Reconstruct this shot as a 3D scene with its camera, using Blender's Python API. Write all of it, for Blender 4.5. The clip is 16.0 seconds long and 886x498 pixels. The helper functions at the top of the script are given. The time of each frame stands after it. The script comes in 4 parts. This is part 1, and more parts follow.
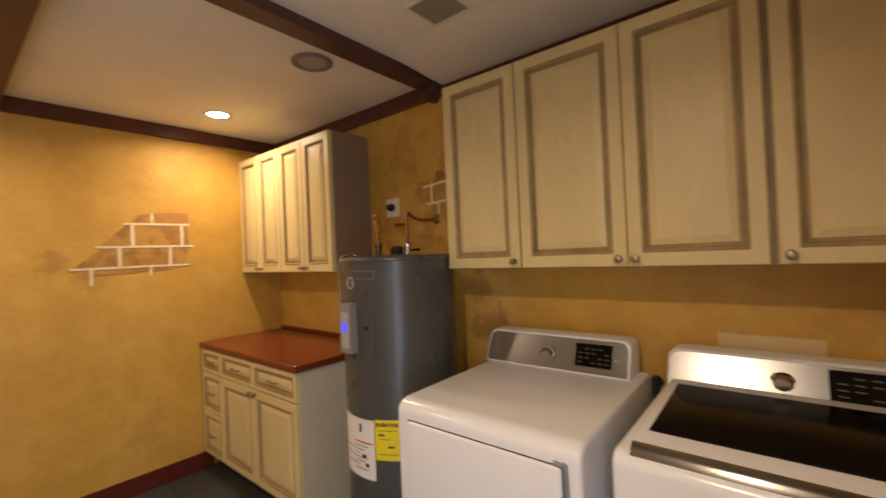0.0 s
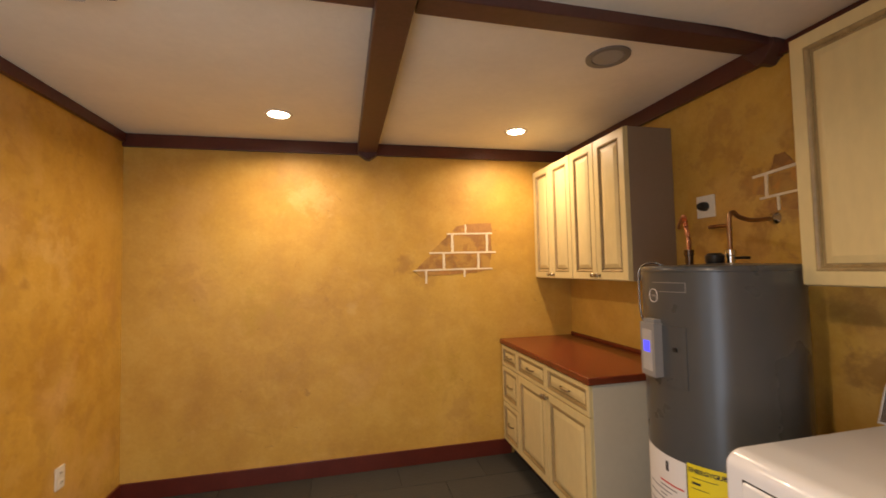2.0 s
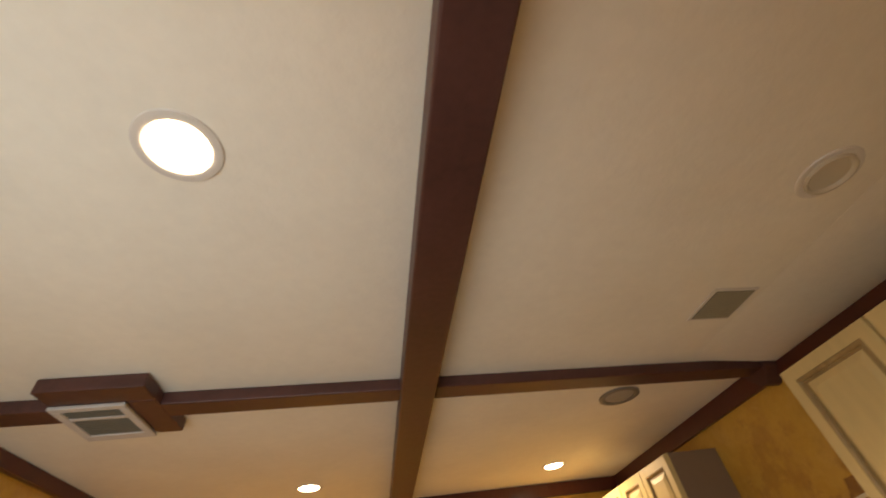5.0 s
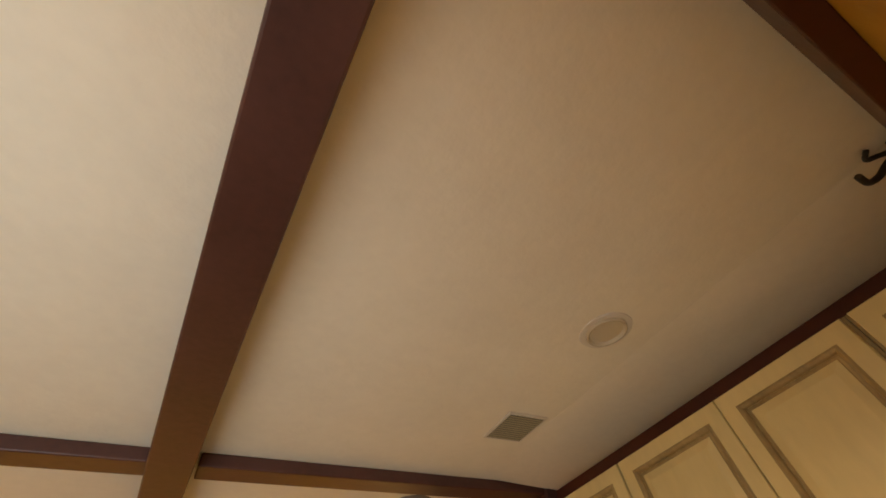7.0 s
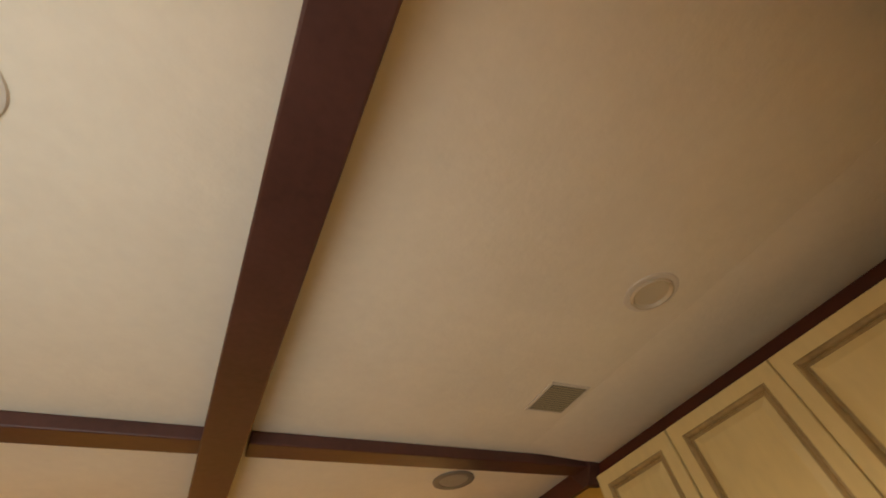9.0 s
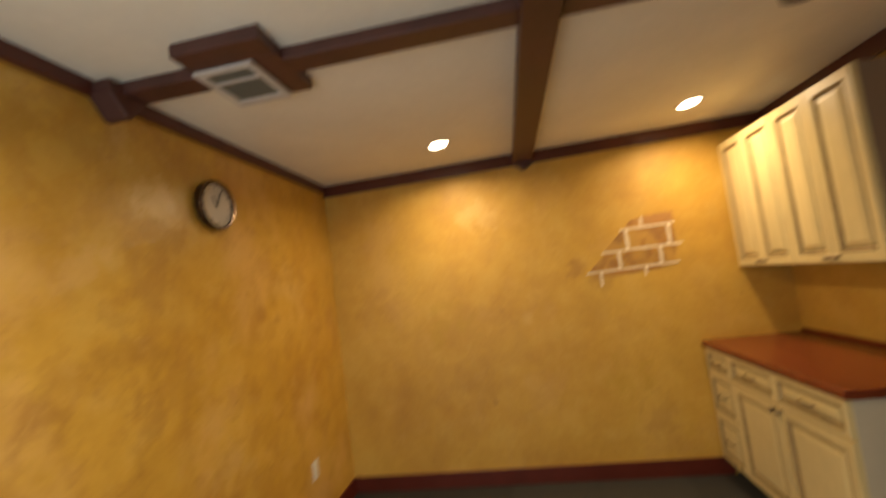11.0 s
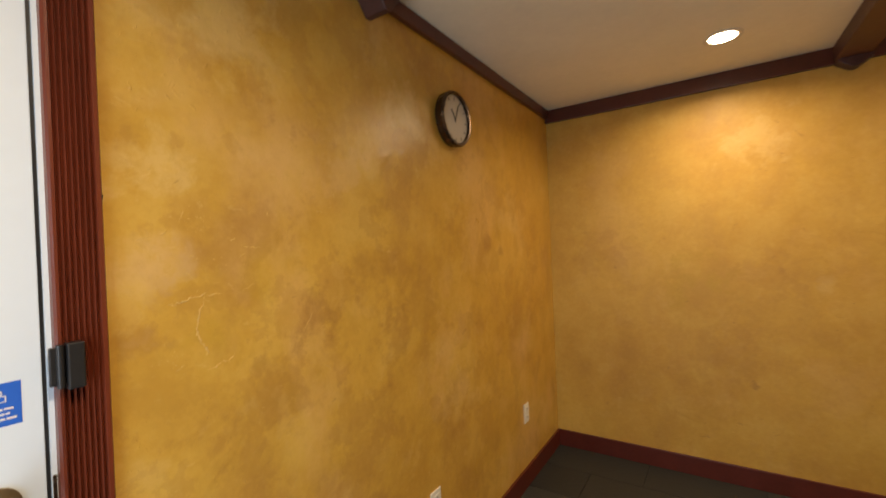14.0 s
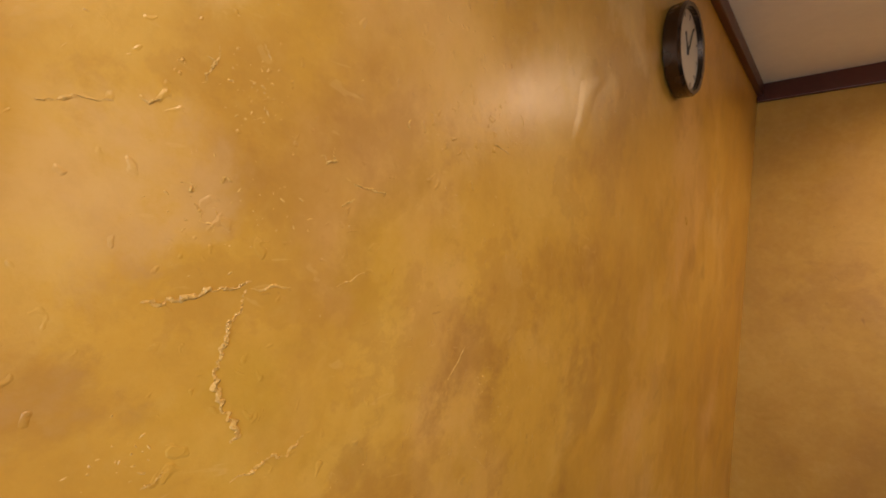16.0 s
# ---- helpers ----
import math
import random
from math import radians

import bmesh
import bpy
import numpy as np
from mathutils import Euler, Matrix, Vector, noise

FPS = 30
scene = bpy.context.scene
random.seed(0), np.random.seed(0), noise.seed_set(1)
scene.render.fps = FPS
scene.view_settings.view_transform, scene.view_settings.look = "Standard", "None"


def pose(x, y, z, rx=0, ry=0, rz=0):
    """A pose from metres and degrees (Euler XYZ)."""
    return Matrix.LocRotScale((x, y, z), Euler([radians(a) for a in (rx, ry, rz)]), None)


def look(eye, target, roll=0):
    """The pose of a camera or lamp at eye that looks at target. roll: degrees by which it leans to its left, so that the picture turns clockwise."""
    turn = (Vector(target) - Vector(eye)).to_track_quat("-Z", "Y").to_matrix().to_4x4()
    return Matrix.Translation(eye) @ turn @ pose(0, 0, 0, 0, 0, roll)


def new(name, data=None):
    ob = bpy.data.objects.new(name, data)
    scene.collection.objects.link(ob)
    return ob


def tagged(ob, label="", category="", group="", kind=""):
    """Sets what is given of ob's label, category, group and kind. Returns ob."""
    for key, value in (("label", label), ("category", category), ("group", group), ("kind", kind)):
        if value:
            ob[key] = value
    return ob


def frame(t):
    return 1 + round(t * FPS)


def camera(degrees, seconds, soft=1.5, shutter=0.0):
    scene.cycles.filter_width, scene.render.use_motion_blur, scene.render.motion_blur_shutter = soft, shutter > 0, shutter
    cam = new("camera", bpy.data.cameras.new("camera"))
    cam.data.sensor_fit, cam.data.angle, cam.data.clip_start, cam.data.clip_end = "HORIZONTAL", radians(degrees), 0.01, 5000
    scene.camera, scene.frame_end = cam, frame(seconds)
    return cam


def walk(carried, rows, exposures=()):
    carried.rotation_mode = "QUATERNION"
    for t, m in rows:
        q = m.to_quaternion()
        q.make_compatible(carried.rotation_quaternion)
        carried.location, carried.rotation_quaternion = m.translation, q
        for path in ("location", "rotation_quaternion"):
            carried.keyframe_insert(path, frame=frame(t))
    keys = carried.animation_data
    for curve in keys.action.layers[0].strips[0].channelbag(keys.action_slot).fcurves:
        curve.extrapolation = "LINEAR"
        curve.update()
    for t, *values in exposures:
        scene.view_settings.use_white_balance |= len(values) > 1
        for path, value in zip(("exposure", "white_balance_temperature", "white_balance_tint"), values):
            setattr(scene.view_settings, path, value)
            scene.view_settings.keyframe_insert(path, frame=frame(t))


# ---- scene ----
cam = camera(93.7, 16.0, soft=1.6, shutter=0.5)
PATH = [
    (0, (0.898, 0.942, 1.481), (2.441, 2.214, 1.501), -2.5),
    (0.5, (0.894, 0.966, 1.49), (2.213, 2.469, 1.516), -1.6),
    (1, (0.912, 0.979, 1.47), (2.048, 2.626, 1.465), -1.1),
    (1.5, (0.938, 1.012, 1.482), (1.869, 2.781, 1.428), -2.1),
    (2, (0.906, 1.044, 1.492), (1.347, 2.992, 1.583), -1.3),
    (2.5, (0.83, 1.046, 1.503), (1.244, 3.0, 1.603), -1.8),
    (3, (0.774, 1.061, 1.52), (1.263, 2.997, 1.617), -1.9),
    (3.5, (0.756, 1.057, 1.543), (1.152, 2.987, 1.888), -5.0),
    (3.6, (0.756, 1.041, 1.561), (1.079, 2.951, 2.057), -6.4),
    (3.7, (0.76, 1.018, 1.579), (0.97, 2.898, 2.228), -7.0),
    (5.8, (1.033, 0.812, 1.707), (1.58, 2.07, 3.164), -9.9),
    (6, (1.054, 0.819, 1.716), (1.69, 2.005, 3.195), -10.5),
    (6.5, (1.087, 0.795, 1.721), (1.831, 1.874, 3.232), -11.3),
    (7, (1.104, 0.778, 1.716), (1.895, 1.811, 3.235), -11.9),
    (7.5, (1.111, 0.781, 1.717), (1.919, 1.801, 3.236), -12.5),
    (8, (1.105, 0.791, 1.718), (1.905, 1.814, 3.239), -12.4),
    (8.2, (1.103, 0.803, 1.711), (1.888, 1.834, 3.235), -12.2),
    (10.5, (0.929, 1.0, 1.632), (1.162, 2.785, 2.504), -7.7),
    (11, (0.86, 1.037, 1.549), (0.546, 3.006, 1.708), -7.4),
    (11.5, (0.714, 1.038, 1.485), (0.044, 2.921, 1.412), -5.5),
    (12, (0.607, 1.029, 1.49), (-0.227, 2.846, 1.427), -5.3),
    (12.5, (0.561, 1.07, 1.484), (-0.144, 2.941, 1.442), -5.1),
    (13, (0.485, 1.115, 1.488), (-0.301, 2.953, 1.432), -5.4),
    (13.5, (0.46, 1.163, 1.512), (-0.561, 2.883, 1.538), -4.4),
    (14, (0.436, 1.248, 1.491), (-0.665, 2.918, 1.483), -2.4),
    (14.5, (0.215, 1.347, 1.438), (-1.026, 2.915, 1.396), -2.4),
    (15, (-0.104, 1.524, 1.444), (-1.247, 3.164, 1.481), 0.2),
    (15.5, (-0.171, 1.607, 1.449), (-1.482, 3.118, 1.48), 2.5),
    (16, (-0.193, 1.612, 1.445), (-1.599, 3.035, 1.472), 4.7),
]
EXPOSURES = [(0, .40, 7000, 19), (2.5, .56, 7150, 21), (3.7, .54, 7250, 20), (5.8, .50, 8200, 14), (6.5, .62, 8200, 14), (8.2, .74, 8200, 14), (10.5, .27, 8300, 13), (11.5, .34, 7000, 12), (13, .30, 7000, 12), (14.3, .2, 7300, 14), (15, -.12, 9900, 19), (15.5, .0, 9000, 20), (16, .22, 7350, 23)]
walk(cam, [(t, look(e, g, r)) for t, e, g, r in PATH], EXPOSURES)

# ---- world, lamps ----
world = bpy.data.worlds.new("world")
scene.world = world
world.use_nodes = True
world.node_tree.nodes["Background"].inputs[0].default_value = (0.9, 0.95, 1.0, 1)
world.node_tree.nodes["Background"].inputs[1].default_value = 0.05

WARM = (1.0, 0.80, 0.56)
LIT = [(0.492, 3.716), (2.085, 3.797), (0.535, 1.34)]
OFF = [(2.118, 1.382)]
SPEAKER = (2.095, 2.719)
CEIL = 2.46
LAMP_W = (10.5, 9.0, 18.5)


def can_lamp(x, y, watts):
    data = bpy.data.lights.new("downlight_lamp", "AREA")
    data.shape, data.size, data.energy, data.color = "DISK", 0.10, watts, WARM
    data.spread = radians(158)
    ob = new("downlight_lamp", data)
    ob.location = (x, y, CEIL - 0.014)
    return ob


for (lx, ly), watts in zip(LIT, LAMP_W):
    can_lamp(lx, ly, watts)

# daylight in the opening of the south wall
day = bpy.data.lights.new("doorway_daylight", "AREA")
day.shape, day.size, day.size_y, day.energy, day.color = "RECTANGLE", 0.86, 1.90, 18, (0.66, 0.83, 1.0)
day_ob = new("doorway_daylight", day)
day_ob.matrix_world = look((0.15, 0.50, 1.03), (0.15, 3.0, 1.03))


# ---- materials ----
def nodes_of(name):
    m = bpy.data.materials.new(name)
    m.use_nodes = True
    nt = m.node_tree
    return m, nt, nt.nodes["Principled BSDF"]


def mat(name, color, rough=0.5, metal=0.0, vary=0.12, scale=6.0, bump=0.0, bump_scale=60.0, stretch=(1, 1, 1), emit=0.0, coat=0.0, rvary=0.1):
    """A plain surface with two scales of variation."""
    m, nt, b = nodes_of(name)
    tc = nt.nodes.new("ShaderNodeTexCoord")
    mp = nt.nodes.new("ShaderNodeMapping")
    mp.inputs["Scale"].default_value = stretch
    nt.links.new(tc.outputs["Object"], mp.inputs[0])
    n1 = nt.nodes.new("ShaderNodeTexNoise")
    n1.inputs["Scale"].default_value, n1.inputs["Detail"].default_value = scale, 5
    nt.links.new(mp.outputs[0], n1.inputs[0])
    n2 = nt.nodes.new("ShaderNodeTexNoise")
    n2.inputs["Scale"].default_value, n2.inputs["Detail"].default_value = scale * 9, 3
    nt.links.new(mp.outputs[0], n2.inputs[0])
    mx = nt.nodes.new("ShaderNodeMix")
    mx.data_type = "FLOAT"
    mx.inputs[0].default_value = 0.35
    nt.links.new(n1.outputs[0], mx.inputs[2])
    nt.links.new(n2.outputs[0], mx.inputs[3])
    ramp = nt.nodes.new("ShaderNodeValToRGB")
    ramp.color_ramp.elements[0].position, ramp.color_ramp.elements[1].position = 0.3, 0.7
    ramp.color_ramp.elements[0].color = (*[max(0, c * (1 - vary)) for c in color], 1)
    ramp.color_ramp.elements[1].color = (*[min(1, c * (1 + vary)) for c in color], 1)
    nt.links.new(mx.outputs[0], ramp.inputs[0])
    nt.links.new(ramp.outputs[0], b.inputs["Base Color"])
    rr = nt.nodes.new("ShaderNodeMapRange")
    rr.inputs["To Min"].default_value, rr.inputs["To Max"].default_value = max(0.02, rough - rvary), min(1, rough + rvary)
    nt.links.new(n1.outputs[0], rr.inputs["Value"])
    nt.links.new(rr.outputs[0], b.inputs["Roughness"])
    b.inputs["Metallic"].default_value = metal
    b.inputs["Coat Weight"].default_value = coat
    if bump:
        nb = nt.nodes.new("ShaderNodeTexNoise")
        nb.inputs["Scale"].default_value, nb.inputs["Detail"].default_value = bump_scale, 4
        nt.links.new(mp.outputs[0], nb.inputs[0])
        bp = nt.nodes.new("ShaderNodeBump")
        bp.inputs["Strength"].default_value, bp.inputs["Distance"].default_value = bump, 0.01
        nt.links.new(nb.outputs[0], bp.inputs["Height"])
        nt.links.new(bp.outputs[0], b.inputs["Normal"])
    if emit:
        b.inputs["Emission Color"].default_value = (*color, 1)
        b.inputs["Emission Strength"].default_value = emit
    return m


def ochre_plaster(name, mottle, stains_sheen=()):
    """Faux-finished ochre plaster: broad mottling, brown and pale washes, trowel ridges."""
    m, nt, b = nodes_of(name)
    N, L = nt.nodes.new, nt.links.new
    tc = N("ShaderNodeTexCoord")

    def fractal(scale, detail, rough, dist, stretch=(1, 1, 1)):
        mp = N("ShaderNodeMapping")
        mp.inputs["Scale"].default_value = stretch
        L(tc.outputs["Object"], mp.inputs[0])
        n = N("ShaderNodeTexNoise")
        n.inputs["Scale"].default_value, n.inputs["Detail"].default_value = scale, detail
        n.inputs["Roughness"].default_value, n.inputs["Distortion"].default_value = rough, dist
        L(mp.outputs[0], n.inputs[0])
        return n.outputs[0]

    broad = fractal(0.85, 5, 0.52, 0.15)
    mid = fractal(4.4, 8, 0.64, 0.12)
    streak = fractal(2.2, 8, 0.62, 0.15, (1.3, 1.3, 0.85))
    fine = fractal(42, 6, 0.66, 0.1)

    def ramp(src, stops):
        r = N("ShaderNodeValToRGB")
        e = r.color_ramp.elements
        while len(e) < len(stops):
            e.new(0.5)
        for el, (p, c) in zip(e, stops):
            el.position, el.color = p, (*c, 1)
        L(src, r.inputs[0])
        return r.outputs[0]

    base = ramp(broad, [(0.34, (0.46, 0.245, 0.037)), (0.48, (0.56, 0.325, 0.052)), (0.62, (0.63, 0.39, 0.072))])
    washes = ramp(mid, [(0.36, (0.40, 0.205, 0.034)), (0.5, (0.56, 0.32, 0.052)), (0.64, (0.69, 0.46, 0.115))])
    mix1 = N("ShaderNodeMix")
    mix1.data_type = "RGBA"
    mix1.inputs[0].default_value = 0.16 + 0.24 * mottle
    L(base, mix1.inputs[6]), L(washes, mix1.inputs[7])
    # brown blots and pinkish worn areas
    blot = N("ShaderNodeMapRange")
    blot.inputs["From Min"].default_value, blot.inputs["From Max"].default_value = 0.53, 0.66
    blot.inputs["To Max"].default_value = 0.42 * mottle
    L(streak, blot.inputs["Value"])
    mix2 = N("ShaderNodeMix")
    mix2.data_type = "RGBA"
    L(blot.outputs[0], mix2.inputs[0])
    L(mix1.outputs[2], mix2.inputs[6])
    mix2.inputs[7].default_value = (0.40, 0.205, 0.06, 1)
    worn = N("ShaderNodeMapRange")
    worn.inputs["From Min"].default_value, worn.inputs["From Max"].default_value = 0.54, 0.66
    worn.inputs["To Max"].default_value = 0.62 * mottle
    L(fractal(1.6, 8, 0.60, 0.15, (1, 1.1, 0.8)), worn.inputs["Value"])
    mix3 = N("ShaderNodeMix")
    mix3.data_type = "RGBA"
    L(worn.outputs[0], mix3.inputs[0])
    L(mix2.outputs[2], mix3.inputs[6])
    mix3.inputs[7].default_value = (0.70, 0.44, 0.17, 1)
    last = mix3.outputs[2]
    # overlapping trowelled washes with fairly crisp edges
    for sc, lo, hi, col, amount in ((2.4, 0.52, 0.545, (0.66, 0.40, 0.075), 0.22), (3.3, 0.535, 0.56, (0.40, 0.205, 0.045), 0.26), (5.2, 0.57, 0.62, (0.74, 0.52, 0.20), 0.17), (7.5, 0.61, 0.68, (0.34, 0.17, 0.05), 0.20)):
        mr = N("ShaderNodeMapRange")
        mr.inputs["From Min"].default_value, mr.inputs["From Max"].default_value = lo, hi
        mr.inputs["To Max"].default_value = amount * mottle
        L(fractal(sc, 8, 0.66, 0.12), mr.inputs["Value"])
        mx = N("ShaderNodeMix")
        mx.data_type = "RGBA"
        L(mr.outputs[0], mx.inputs[0])
        L(last, mx.inputs[6])
        mx.inputs[7].default_value = (*col, 1)
        last = mx.outputs[2]
    # each stain, wash and painted sheen spot with a place of its own: centre, radius, colour, amount
    wob = fractal(7, 8, 0.66, 0.25)
    for centre, radius, col, amount in stains_sheen:
        ds = N("ShaderNodeVectorMath")
        ds.operation = "DISTANCE"
        L(tc.outputs["Object"], ds.inputs[0])
        ds.inputs[1].default_value = centre
        ad = N("ShaderNodeMath")
        ad.operation = "MULTIPLY_ADD"
        L(wob, ad.inputs[0])
        ad.inputs[1].default_value = -radius * 6.0
        L(ds.outputs["Value"], ad.inputs[2])
        mr = N("ShaderNodeMapRange")
        mr.inputs["From Min"].default_value, mr.inputs["From Max"].default_value = -radius * 2.05, -radius * 2.85
        mr.inputs["To Max"].default_value = amount
        L(ad.outputs[0], mr.inputs["Value"])
        mx = N("ShaderNodeMix")
        mx.data_type = "RGBA"
        L(mr.outputs[0], mx.inputs[0])
        L(last, mx.inputs[6])
        mx.inputs[7].default_value = (*col, 1)
        last = mx.outputs[2]
    # brushed grain, pale crumbs and thin arcs left by the trowel
    for src, lo, hi, col, amount in ((fine, 0.50, 0.66, (0.34, 0.18, 0.04), 0.09), (fine, 0.48, 0.34, (0.74, 0.52, 0.19), 0.08),
                                     (fractal(26, 3, 0.5, 1.6, (0.5, 0.5, 1.6)), 0.69, 0.73, (0.78, 0.57, 0.25), 0.17 * mottle),
                                     (fractal(13, 4, 0.6, 1.1), 0.69, 0.73, (0.28, 0.14, 0.04), 0.34)):
        mr = N("ShaderNodeMapRange")
        mr.inputs["From Min"].default_value, mr.inputs["From Max"].default_value = lo, hi
        mr.inputs["To Max"].default_value = amount
        L(src, mr.inputs["Value"])
        mx = N("ShaderNodeMix")
        mx.data_type = "RGBA"
        L(mr.outputs[0], mx.inputs[0])
        L(last, mx.inputs[6])
        mx.inputs[7].default_value = (*col, 1)
        last = mx.outputs[2]
    L(last, b.inputs["Base Color"])
    rr = N("ShaderNodeMapRange")
    rr.inputs["To Min"].default_value, rr.inputs["To Max"].default_value = (0.22, 0.42) if mottle > 0.8 else (0.46, 0.66)
    L(mid, rr.inputs["Value"])
    L(rr.outputs[0], b.inputs["Roughness"])
    # relief: soft undulation, trowel edges, small crumbs
    edge = N("ShaderNodeMapRange")
    edge.inputs["From Min"].default_value, edge.inputs["From Max"].default_value = 0.60, 0.66
    L(fractal(3.5, 2, 0.5, 0.5), edge.inputs["Value"])
    crumb = N("ShaderNodeMapRange")
    crumb.inputs["From Min"].default_value, crumb.inputs["From Max"].default_value = 0.66, 0.74
    L(fractal(55, 2, 0.5, 0.4), crumb.inputs["Value"])
    add = N("ShaderNodeMath")
    add.operation = "MULTIPLY_ADD"
    L(edge.outputs[0], add.inputs[0])
    add.inputs[1].default_value = 0.12
    L(broad, add.inputs[2])
    add2 = N("ShaderNodeMath")
    add2.operation = "MULTIPLY_ADD"
    L(crumb.outputs[0], add2.inputs[0])
    add2.inputs[1].default_value = 0.08
    L(add.outputs[0], add2.inputs[2])
    add3 = N("ShaderNodeMath")
    add3.operation = "MULTIPLY_ADD"
    L(fine, add3.inputs[0])
    add3.inputs[1].default_value = 0.08
    L(add2.outputs[0], add3.inputs[2])
    bp = N("ShaderNodeBump")
    bp.inputs["Strength"].default_value, bp.inputs["Distance"].default_value = 0.6, 0.014
    L(add3.outputs[0], bp.inputs["Height"])
    L(bp.outputs[0], b.inputs["Normal"])
    return m


def piece_mat(name, color, vary, rough, scale, bump):
    """For tiles and bricks: a shade of its own for each piece, and clouding within."""
    m = mat(name, color, rough, vary=0.18, scale=scale, bump=bump, bump_scale=scale * 6)
    nt = m.node_tree
    b = nt.nodes["Principled BSDF"]
    src = b.inputs["Base Color"].links[0].from_socket
    info = nt.nodes.new("ShaderNodeObjectInfo")
    mr = nt.nodes.new("ShaderNodeMapRange")
    mr.inputs["To Min"].default_value, mr.inputs["To Max"].default_value = 1 - vary, 1 + vary
    nt.links.new(info.outputs["Random"], mr.inputs["Value"])
    hsv = nt.nodes.new("ShaderNodeHueSaturation")
    nt.links.new(mr.outputs[0], hsv.inputs["Value"])
    nt.links.new(src, hsv.inputs["Color"])
    nt.links.new(hsv.outputs[0], b.inputs["Base Color"])
    return m


# The last colour is pinkish sheen: daylight and a lamp's glint painted on.
BROWN, OLIVE, PALE, ROSE_SHEEN = (0.34, 0.165, 0.04), (0.50, 0.31, 0.035), (0.76, 0.56, 0.24), (0.70, 0.47, 0.22)
DARK = (0.24, 0.115, 0.035)


def stains_sheen_on(axis, wall, marks):
    """Marks given as (along the wall, height, radius, colour, amount)."""
    return [((wall, u, z) if axis == "x" else (u, wall, z), r, col, amount) for u, z, r, col, amount in marks]


M_WALL = ochre_plaster("ochre_plaster", 0.40, stains_sheen_on("y", 4.258, [
    (1.34, 1.52, 0.08, BROWN, 0.55), (1.50, 1.40, 0.10, BROWN, 0.25), (0.72, 1.26, 0.17, BROWN, 0.22), (-0.24, 1.42, 0.17, BROWN, 0.22), (0.485, 0.76, 0.20, BROWN, 0.18), (1.76, 0.42, 0.16, BROWN, 0.25),
    (0.30, 1.20, 0.17, OLIVE, 0.5), (1.57, 0.68, 0.15, OLIVE, 0.5), (0.595, 0.585, 0.035, DARK, 0.6), (0.157, 1.486, 0.022, DARK, 0.4), (0.75, 1.28, 0.03, DARK, 0.35), (0.92, 1.18, 0.05, PALE, 0.2), (0.62, 2.05, 0.16, PALE, 0.25)]))
M_WALL_E = ochre_plaster("ochre_plaster_stained", 0.55, stains_sheen_on("x", 2.740, [
    (2.48, 1.95, 0.12, BROWN, 0.6), (2.62, 1.85, 0.10, BROWN, 0.6), (2.45, 1.70, 0.15, BROWN, 0.7), (2.56, 1.60, 0.14, BROWN, 0.5), (2.85, 1.65, 0.10, BROWN, 0.5), (2.75, 2.05, 0.20, BROWN, 0.45), (2.15, 1.08, 0.12, DARK, 0.6), (2.20, 1.25, 0.10, BROWN, 0.5)]))
# Pinkish spots and the first pale one paint in daylight sheen and lamp reflection.
WSTAINS_SHEEN = stains_sheen_on("x", -0.590, [
    (2.57, 2.04, 0.13, PALE, 0.49), (1.865, 2.08, 0.13, PALE, 0.34), (1.672, 1.715, 0.10, PALE, 0.38), (1.762, 1.504, 0.07, BROWN, 0.38), (2.37, 1.37, 0.16, BROWN, 0.34), (2.44, 1.15, 0.12, BROWN, 0.38), (3.225, 1.495, 0.05, BROWN, 0.49), (3.40, 1.45, 0.035, BROWN, 0.49),
    (2.11, 1.29, 0.10, BROWN, 0.38), (1.94, 1.10, 0.15, BROWN, 0.34), (2.16, 1.20, 0.09, BROWN, 0.38), (1.68, 1.365, 0.045, BROWN, 0.38), (1.665, 1.380, 0.065, BROWN, 0.42), (1.625, 1.335, 0.075, BROWN, 0.42), (1.625, 1.46, 0.13, ROSE_SHEEN, 0.34), (1.70, 1.50, 0.08, ROSE_SHEEN, 0.25),
    (1.868, 1.552, 0.09, BROWN, 0.38), (1.80, 1.30, 0.11, OLIVE, 0.38), (1.90, 1.42, 0.10, OLIVE, 0.30), (2.15, 1.32, 0.10, BROWN, 0.30), (2.235, 1.77, 0.10, ROSE_SHEEN, 0.30), (2.89, 0.90, 0.20, PALE, 0.21), (3.05, 1.15, 0.13, BROWN, 0.25), (3.6, 1.6, 0.20, PALE, 0.25), (2.30, 0.80, 0.20, BROWN, 0.25)])
M_WALL_W = ochre_plaster("ochre_plaster_trowelled", 1.0, WSTAINS_SHEEN)
# Ridge and crumb colour lightened for the light their crests catch.
M_RIDGE = mat("lightened_crest_plaster", (0.62, 0.40, 0.115), 0.34, vary=0.16, scale=60, bump=0.2, bump_scale=300)
M_CEIL = mat("ceiling_texture", (0.87, 0.83, 0.70), 0.85, vary=0.05, scale=3, bump=0.12, bump_scale=60)
M_BEAM = mat("stained_beam", (0.086, 0.033, 0.027), 0.46, vary=0.3, scale=5, bump=0.1, bump_scale=30, stretch=(1, 1, 1))
M_TRIM = mat("mahogany_trim", (0.085, 0.020, 0.012), 0.35, vary=0.25, scale=6, bump=0.06, bump_scale=40)
M_BASE = mat("red_baseboard", (0.10, 0.017, 0.010), 0.35, vary=0.2, scale=6, bump=0.04)
M_CASING = mat("fluted_casing_wood", (0.155, 0.031, 0.014), 0.36, vary=0.3, scale=7, bump=0.08, bump_scale=60, stretch=(3, 3, 0.25))
M_TILE = piece_mat("slate_tile", (0.026, 0.026, 0.0235), 0.28, 0.66, 7, 0.25)
